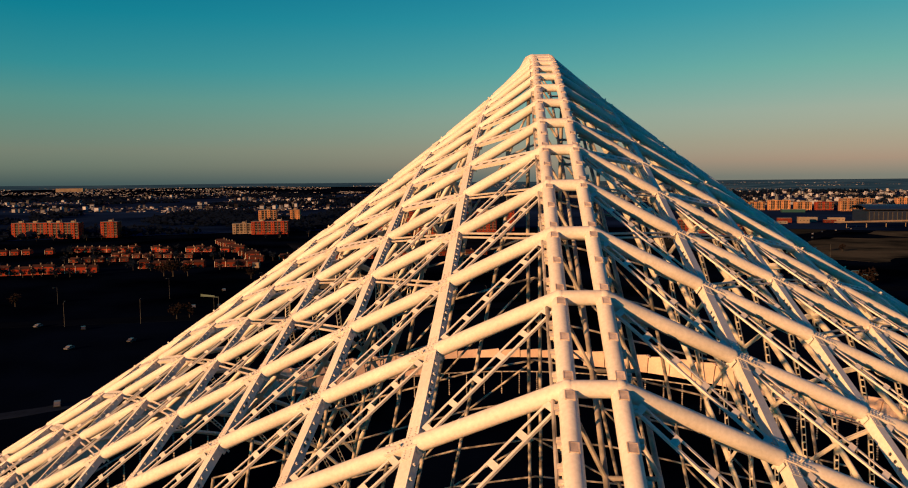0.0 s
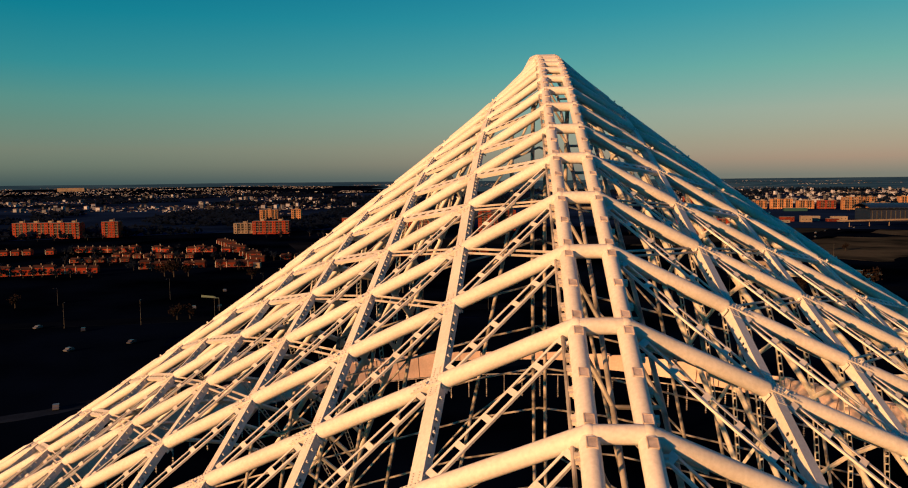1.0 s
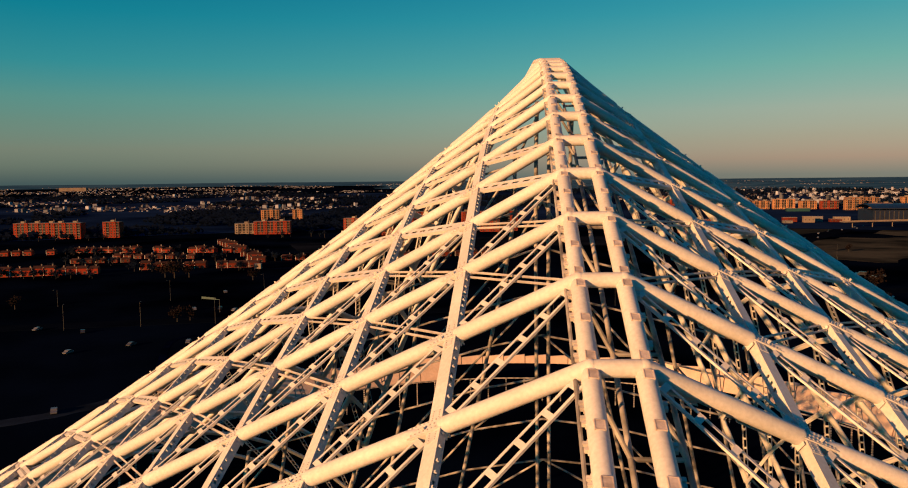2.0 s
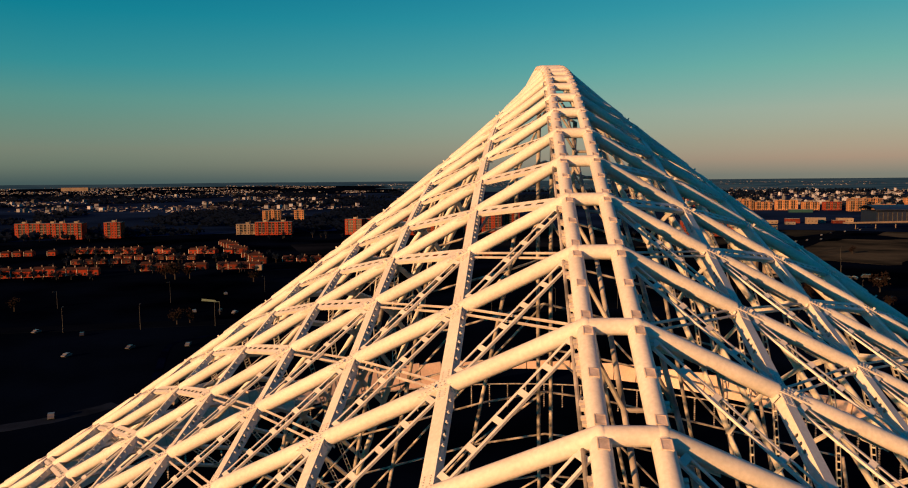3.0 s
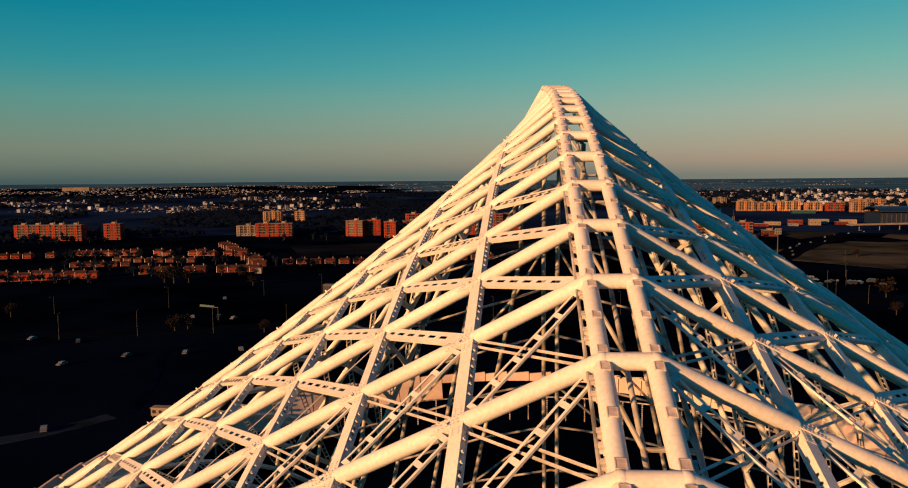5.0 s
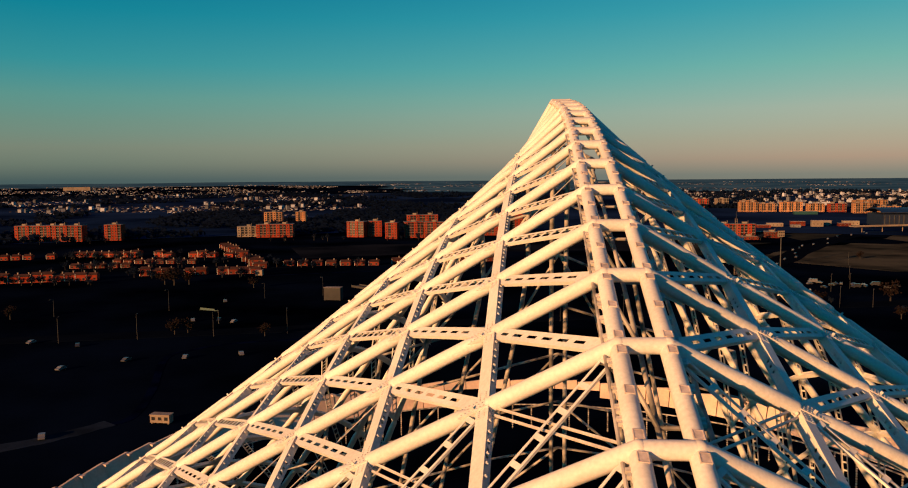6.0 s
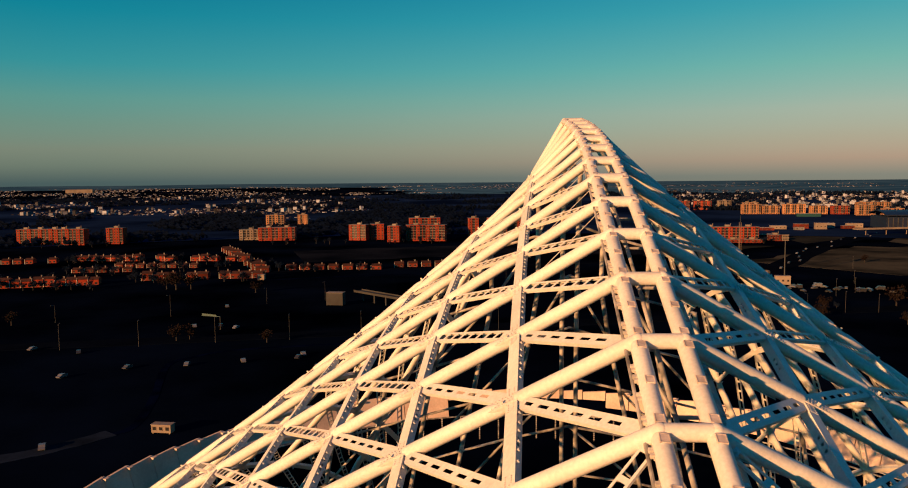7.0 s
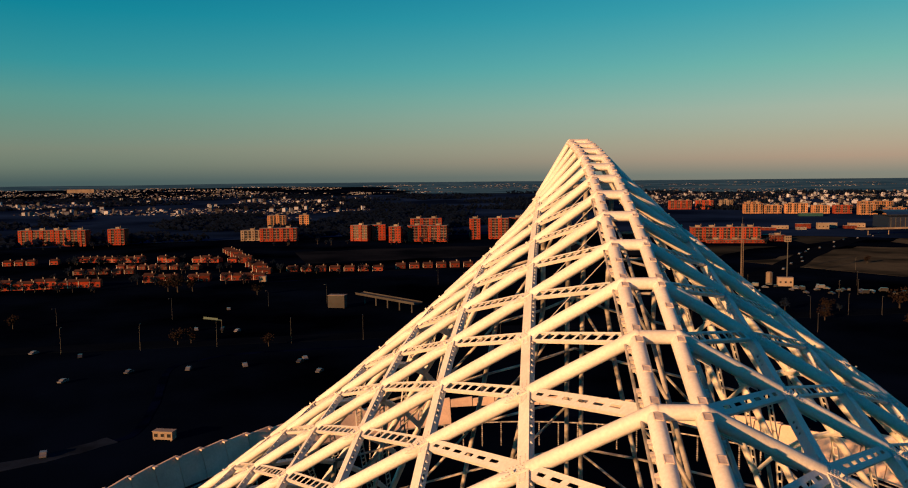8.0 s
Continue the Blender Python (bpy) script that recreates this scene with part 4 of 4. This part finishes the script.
def slab_bridge(x0, y0, x1, y1, z, w, piers, label, mat):
    ob = thing("road_bridge", (x0, y0, 0), label, "bridge")
    a, b = Vector((x0, y0, z)), Vector((x1, y1, z))
    m = along(a, b, Vector((0, 0, 1)))
    bm = bmesh.new()
    box(bm, -w / 2, w / 2, -0.7, 0, 0, 1, m=m)
    deck = part("deck", bm, mat, ob)
    for sx in (-1, 1):
        bm = bmesh.new()
        box(bm, sx * w / 2 - 0.15, sx * w / 2 + 0.15, 0.0, 0.6, 0, 1, m=m)
        part("parapet", bm, mat, deck)
    for j in range(piers):
        p = a.lerp(b, (j + 0.5) / piers)
        bm = bmesh.new()
        lathe(bm, [(-0.5, 0.5), (z - 0.7, 0.45)], 10)
        child("pier", finish("pier", bm, mat, 40), Matrix.Translation((p.x, p.y, 0)), ob)


slab_bridge(-65, 470, -27, 430, 6, 6, 5, "pale concrete road bridge on round piers", GREY_CONCRETE)
slab_bridge(465, 917, 680, 955, 8, 10, 8, "long pale concrete flyover on round piers", PALE)


def floodlight(x, y, h):
    ob = thing("floodlight_tower", (x, y, 0), "tall white floodlight tower with a lamp panel", "floodlight")
    bm = bmesh.new()
    lathe(bm, [(-0.3, 0.9), (0.4, 0.9), (0.5, 0.55), (h - 2.2, 0.35)], 12)
    child("pole", finish("pole", bm, GALV, 40), ob.matrix_basis.copy(), ob)
    bm = bmesh.new()
    box(bm, -2.3, 2.3, -0.5, 0.5, h - 2.2, h + 2.2)
    panel = child("lamp_panel", finish("lamp_panel", bm, PALE), ob.matrix_basis.copy(), ob)
    for px in (-1.5, 0, 1.5):
        for pz in (-1.0, 1.0):
            bm = bmesh.new()
            lathe(bm, [(0, 0.36), (0.25, 0.45)], 10)
            child("lamp", finish("lamp", bm, GLASS_AND_SHADE, 40), ob.matrix_basis @ Matrix.Translation((px, -0.5, h + pz)) @ Matrix.Rotation(radians(90), 4, "X"), panel)


floodlight(231, 561, 28)
ob = thing("antenna_mast", (194, 549, 0), "slim lattice antenna mast", "mast")
bm = bmesh.new()
for a in range(3):
    c, s = math.cos(a * 2.094), math.sin(a * 2.094)
    box(bm, 0.9 * c - 0.09, 0.9 * c + 0.09, 0.9 * s - 0.09, 0.9 * s + 0.09, 0, 40)
for j in range(26):
    z = 1.5 * j + 0.4
    box(bm, -0.8, 0.8, -0.06, 0.06, z, z + 0.14)
    box(bm, -0.5, -0.38, -0.8, 0.8, z + 0.7, z + 0.84)
child("lattice", finish("lattice", bm, PALE), ob.matrix_basis.copy(), ob)
bm = bmesh.new()
lathe(bm, [(40, 0.15), (45, 0.06)], 8)
child("antenna", finish("antenna", bm, GALV), ob.matrix_basis.copy(), ob)


def cabin(x, y, w, d, h, turn, label, mat=PALE, windows=3):
    ob = thing("site_cabin", (x, y, rise(x, y)), label, "cabin", "site cabins")
    m = ob.matrix_basis @ Matrix.Rotation(radians(turn), 4, "Z")
    bm = bmesh.new()
    box(bm, -w / 2, w / 2, 0, d, 0.35, h)
    for px in (-w / 2 + 0.3, w / 2 - 0.6):
        box(bm, px, px + 0.3, 0.1, d - 0.1, -0.1, 0.35)
    child("wall", finish("wall", bm, mat), m, ob)
    bm = bmesh.new()
    box(bm, -w / 2 - 0.15, w / 2 + 0.15, -0.2, d + 0.15, h, h + 0.2)
    child("roof", finish("roof", bm, PLASTER), m, ob)
    for j in range(windows):
        s = min(1.0, h / 3.0)
        child("window", WINDOW, m @ Matrix.Translation((-w / 2 + w * (j + 0.5) / windows, 0, h * 0.42)) @ Matrix.Diagonal((s * 0.8, 1, s * 0.75, 1)), ob)


cabin(-89, 229, 6.0, 2.4, 2.6, -8, "white site cabin with dark windows on waste ground", windows=3)
cabin(211, 516, 9.5, 4, 6.0, -12, "pale two-storey site cabin beside a car park", windows=3)
cabin(-76, 450, 10, 5, 7.5, -10, "blank grey utility building", GREY_CONCRETE, windows=0)
LOW_SHED = "low commercial building beside the motorway"
for x, y, w, d, h, mat, word, wins in ((398, 1010, 17, 9, 4.0, BRICK_DARK, "brown", 3), (421, 1030, 20, 10, 5.0, PALE, "pale", 4), (441, 1012, 12, 8, 3.6, ROOF_GREY, "grey", 2), (456, 1040, 18, 9, 6.5, BRICK_DARK, "brown", 4), (474, 1022, 14, 9, 8.5, PALE, "pale", 3),
                                       (492, 1046, 22, 10, 7.0, ROOF_GREY, "grey", 4), (512, 1026, 15, 9, 4.4, BRICK_DARK, "brown", 3), (533, 1050, 20, 10, 6.0, PALE, "pale", 4), (347, 906, 16, 8, 3.4, BRICK_DARK, "brown", 3), (367, 915, 11, 7, 3.0, ROOF_GREY, "grey", 2)):
    cabin(x, y, w, d, h, -12, f"{word} {LOW_SHED}", mat, windows=wins)
cabin(598, 1330, 38, 12, 6, -12, "long low green metal shed before ochre apartment blocks", GREEN_SIGN, windows=0)
cabin(-1530, 3016, 100, 20, 14, 12, "long pale building on the far ridge", windows=0)
cabin(-150, 566, 5, 4, 4, 0, "small white hut beside a path", windows=1)
ob = thing("storage_tank", (205, 528, 0), "white cylindrical storage tank", "tank")
bm = bmesh.new()
lathe(bm, [(0, 2.2), (8.0, 2.2), (8.6, 1.6), (8.8, 0.4)], 20)
child("shell", finish("shell", bm, PALE, 40), ob.matrix_basis.copy(), ob)
bm = bmesh.new()
for j in range(18):
    box(bm, -0.25, 0.25, -2.4, -2.3, 0.3 + 0.45 * j, 0.36 + 0.45 * j)
for sx in (-0.28, 0.28):
    box(bm, sx - 0.03, sx + 0.03, -2.42, -2.2, 0, 8.6)
child("access_ladder", finish("access_ladder", bm, GALV), ob.matrix_basis.copy(), ob)

ob = thing("sports_hall", (618, 1010, 0), "large hall with a dark blue metal roof", "hall")
m = ob.matrix_basis @ Matrix.Rotation(radians(-10), 4, "Z") @ Matrix.Diagonal((1, 1, 1.35, 1))
bm = bmesh.new()
box(bm, -60, 70, 0, 60, 0, 12)
child("wall", finish("wall", bm, BLUE_ROOF), m, ob)
bm = bmesh.new()
n = 10
arc = [(-3 + 66 * j / n, 12 + 6 * math.sin(math.pi * (0.12 + 0.76 * j / n))) for j in range(n + 1)]
rows = [[bm.verts.new((x, y, z)) for y, z in arc] for x in (-62, 72)]
rows2 = [[bm.verts.new((x, y, z - 1)) for y, z in arc] for x in (-62, 72)]
for j in range(n):
    bm.faces.new((rows[0][j], rows[0][j + 1], rows[1][j + 1], rows[1][j]))
    bm.faces.new((rows2[0][j], rows2[1][j], rows2[1][j + 1], rows2[0][j + 1]))
    for q in (0, 1):
        bm.faces.new((rows[q][j], rows2[q][j], rows2[q][j + 1], rows[q][j + 1]))
for j in (0, n):
    bm.faces.new((rows[0][j], rows[1][j], rows2[1][j], rows2[0][j]))
child("roof", finish("roof", bm, BLUE_ROOF), m, ob)
bm = bmesh.new()
box(bm, -0.4, 0.4, -0.3, 0.0, 1, 11)
PILASTER = finish("pilaster", bm, DARK_CONCRETE)
for j in range(22):
    child("pilaster", PILASTER, m @ Matrix.Translation((-57.6 + 5.8 * j, 0, 0)), ob)

ob = thing("sign_gantry", (-121, 383, 0), "green road sign on a cantilevered steel gantry", "sign gantry")
a, b = Vector((-136, 389, 0)), Vector((-121, 383, 0))
bm = bmesh.new()
lathe(bm, [(-0.2, 0.3), (0.3, 0.3), (0.35, 0.17), (6.6, 0.13)], 8)
child("post", finish("post", bm, GALV, 40), Matrix.Translation(b), ob)
bm = bmesh.new()
box(bm, -0.12, 0.12, -0.15, 0.1, 0, 1, m=along(a.lerp(b, 0.3) + UP * 6.4, b + UP * 6.4, UP))
part("beam", bm, GREEN_SIGN, ob)
bm = bmesh.new()
box(bm, 0.14, 0.22, -0.5, 0.5, 0, 1, m=along(a.lerp(b, 0.3) + UP * 6.9, a.lerp(b, 0.85) + UP * 6.6, UP))
part("sign_panel", bm, GREEN_SIGN, ob, "green sign panel")


# ---------------------------------------------------------------- cars
def car_parts():
    bm = bmesh.new()
    prof = [(-2.1, 0.35), (-2.15, 0.75), (-1.3, 0.95), (-0.6, 1.42), (0.9, 1.45), (1.75, 1.0), (2.1, 0.95), (2.12, 0.35)]
    l = [bm.verts.new((-0.85, x, z)) for x, z in prof]
    r = [bm.verts.new((0.85, x, z)) for x, z in prof]
    for j in range(len(prof)):
        q = (j + 1) % len(prof)
        bm.faces.new((l[j], l[q], r[q], r[j]))
    bm.faces.new(l)
    bm.faces.new(r[::-1])
    body = finish("body", bm, CAR_WHITE)
    bm = bmesh.new()
    box(bm, -0.86, 0.86, -0.55, 0.95, 1.0, 1.33)
    glass = finish("window", bm, GLASS_AND_SHADE)
    bm = bmesh.new()
    lathe(bm, [(-0.1, 0.3), (0.1, 0.3)], 12)
    bm.transform(Matrix.Rotation(radians(90), 4, "Y"))
    return body, glass, finish("wheel", bm, RUBBER, 40)


BODY, CARGLASS, WHEEL = car_parts()
car = thing("car", (208, 500, 0), "small light-coloured parked car", "car", "parked cars")
child("body", BODY, car.matrix_basis.copy(), car)
child("window", CARGLASS, car.matrix_basis.copy(), car)
for sx in (-0.8, 0.8):
    for sy in (-1.3, 1.3):
        child("wheel", WHEEL, car.matrix_basis @ Matrix.Translation((sx, sy, 0.3)), car)
for x, y in [(196 + 6.5 * j + 2 * (j % 3), 512 - 3.2 * j + 8 * (j % 2)) for j in range(12)] + [(212, 488), (226, 484), (240, 498), (250, 494), (233, 518), (204, 526)]:
    copy_thing(car, pose(x, y, 0, 0, 0, rnd.uniform(0, 180)))
for x, y in ((-152, 293), (-133, 306), (-111, 310), (-90, 315), (-69, 321), (-68, 326), (-58, 305), (-136, 389), (-123, 390), (-114, 385), (-138, 448), (-117, 217), (-190, 340), (-166, 333), (296, 684), (322, 734), (371, 780), (308, 716), (396, 832), (420, 860), (247, 605), (475, 902), (482, 921), (268, 640), (284, 655), (334, 755), (352, 770), (446, 880), (505, 945)):
    copy_thing(car, pose(x, y, 0.12, 0, 0, rnd.choice((-14, 6, 24)) if y < 500 else -38))

bm = bmesh.new()
prof = [(-2.7, 0.4), (-2.75, 2.4), (1.4, 2.45), (2.1, 1.45), (2.75, 1.2), (2.8, 0.4)]
l, r = [[bm.verts.new((sx, y, z)) for y, z in prof] for sx in (-1, 1)]
for j in range(len(prof)):
    q = (j + 1) % len(prof)
    bm.faces.new((l[j], l[q], r[q], r[j]))
bm.faces.new(l)
bm.faces.new(r[::-1])
van = thing("van", (216, 503, 0), "white parked delivery van", "van", "parked vans")
child("body", finish("body", bm, CAR_WHITE), van.matrix_basis.copy(), van)
bm = bmesh.new()
box(bm, -1.01, 1.01, 0.9, 1.45, 1.45, 2.1)
child("window", finish("window", bm, GLASS_AND_SHADE), van.matrix_basis.copy(), van)
for sx in (-0.95, 0.95):
    for sy in (-1.7, 1.8):
        child("wheel", WHEEL, van.matrix_basis @ Matrix.Translation((sx, sy, 0.3)), van)
for x, y, a in ((192, 520, 60), (230, 508, 80), (246, 484, 95), (262, 492, 70)):
    copy_thing(van, pose(x, y, 0, 0, 0, a))
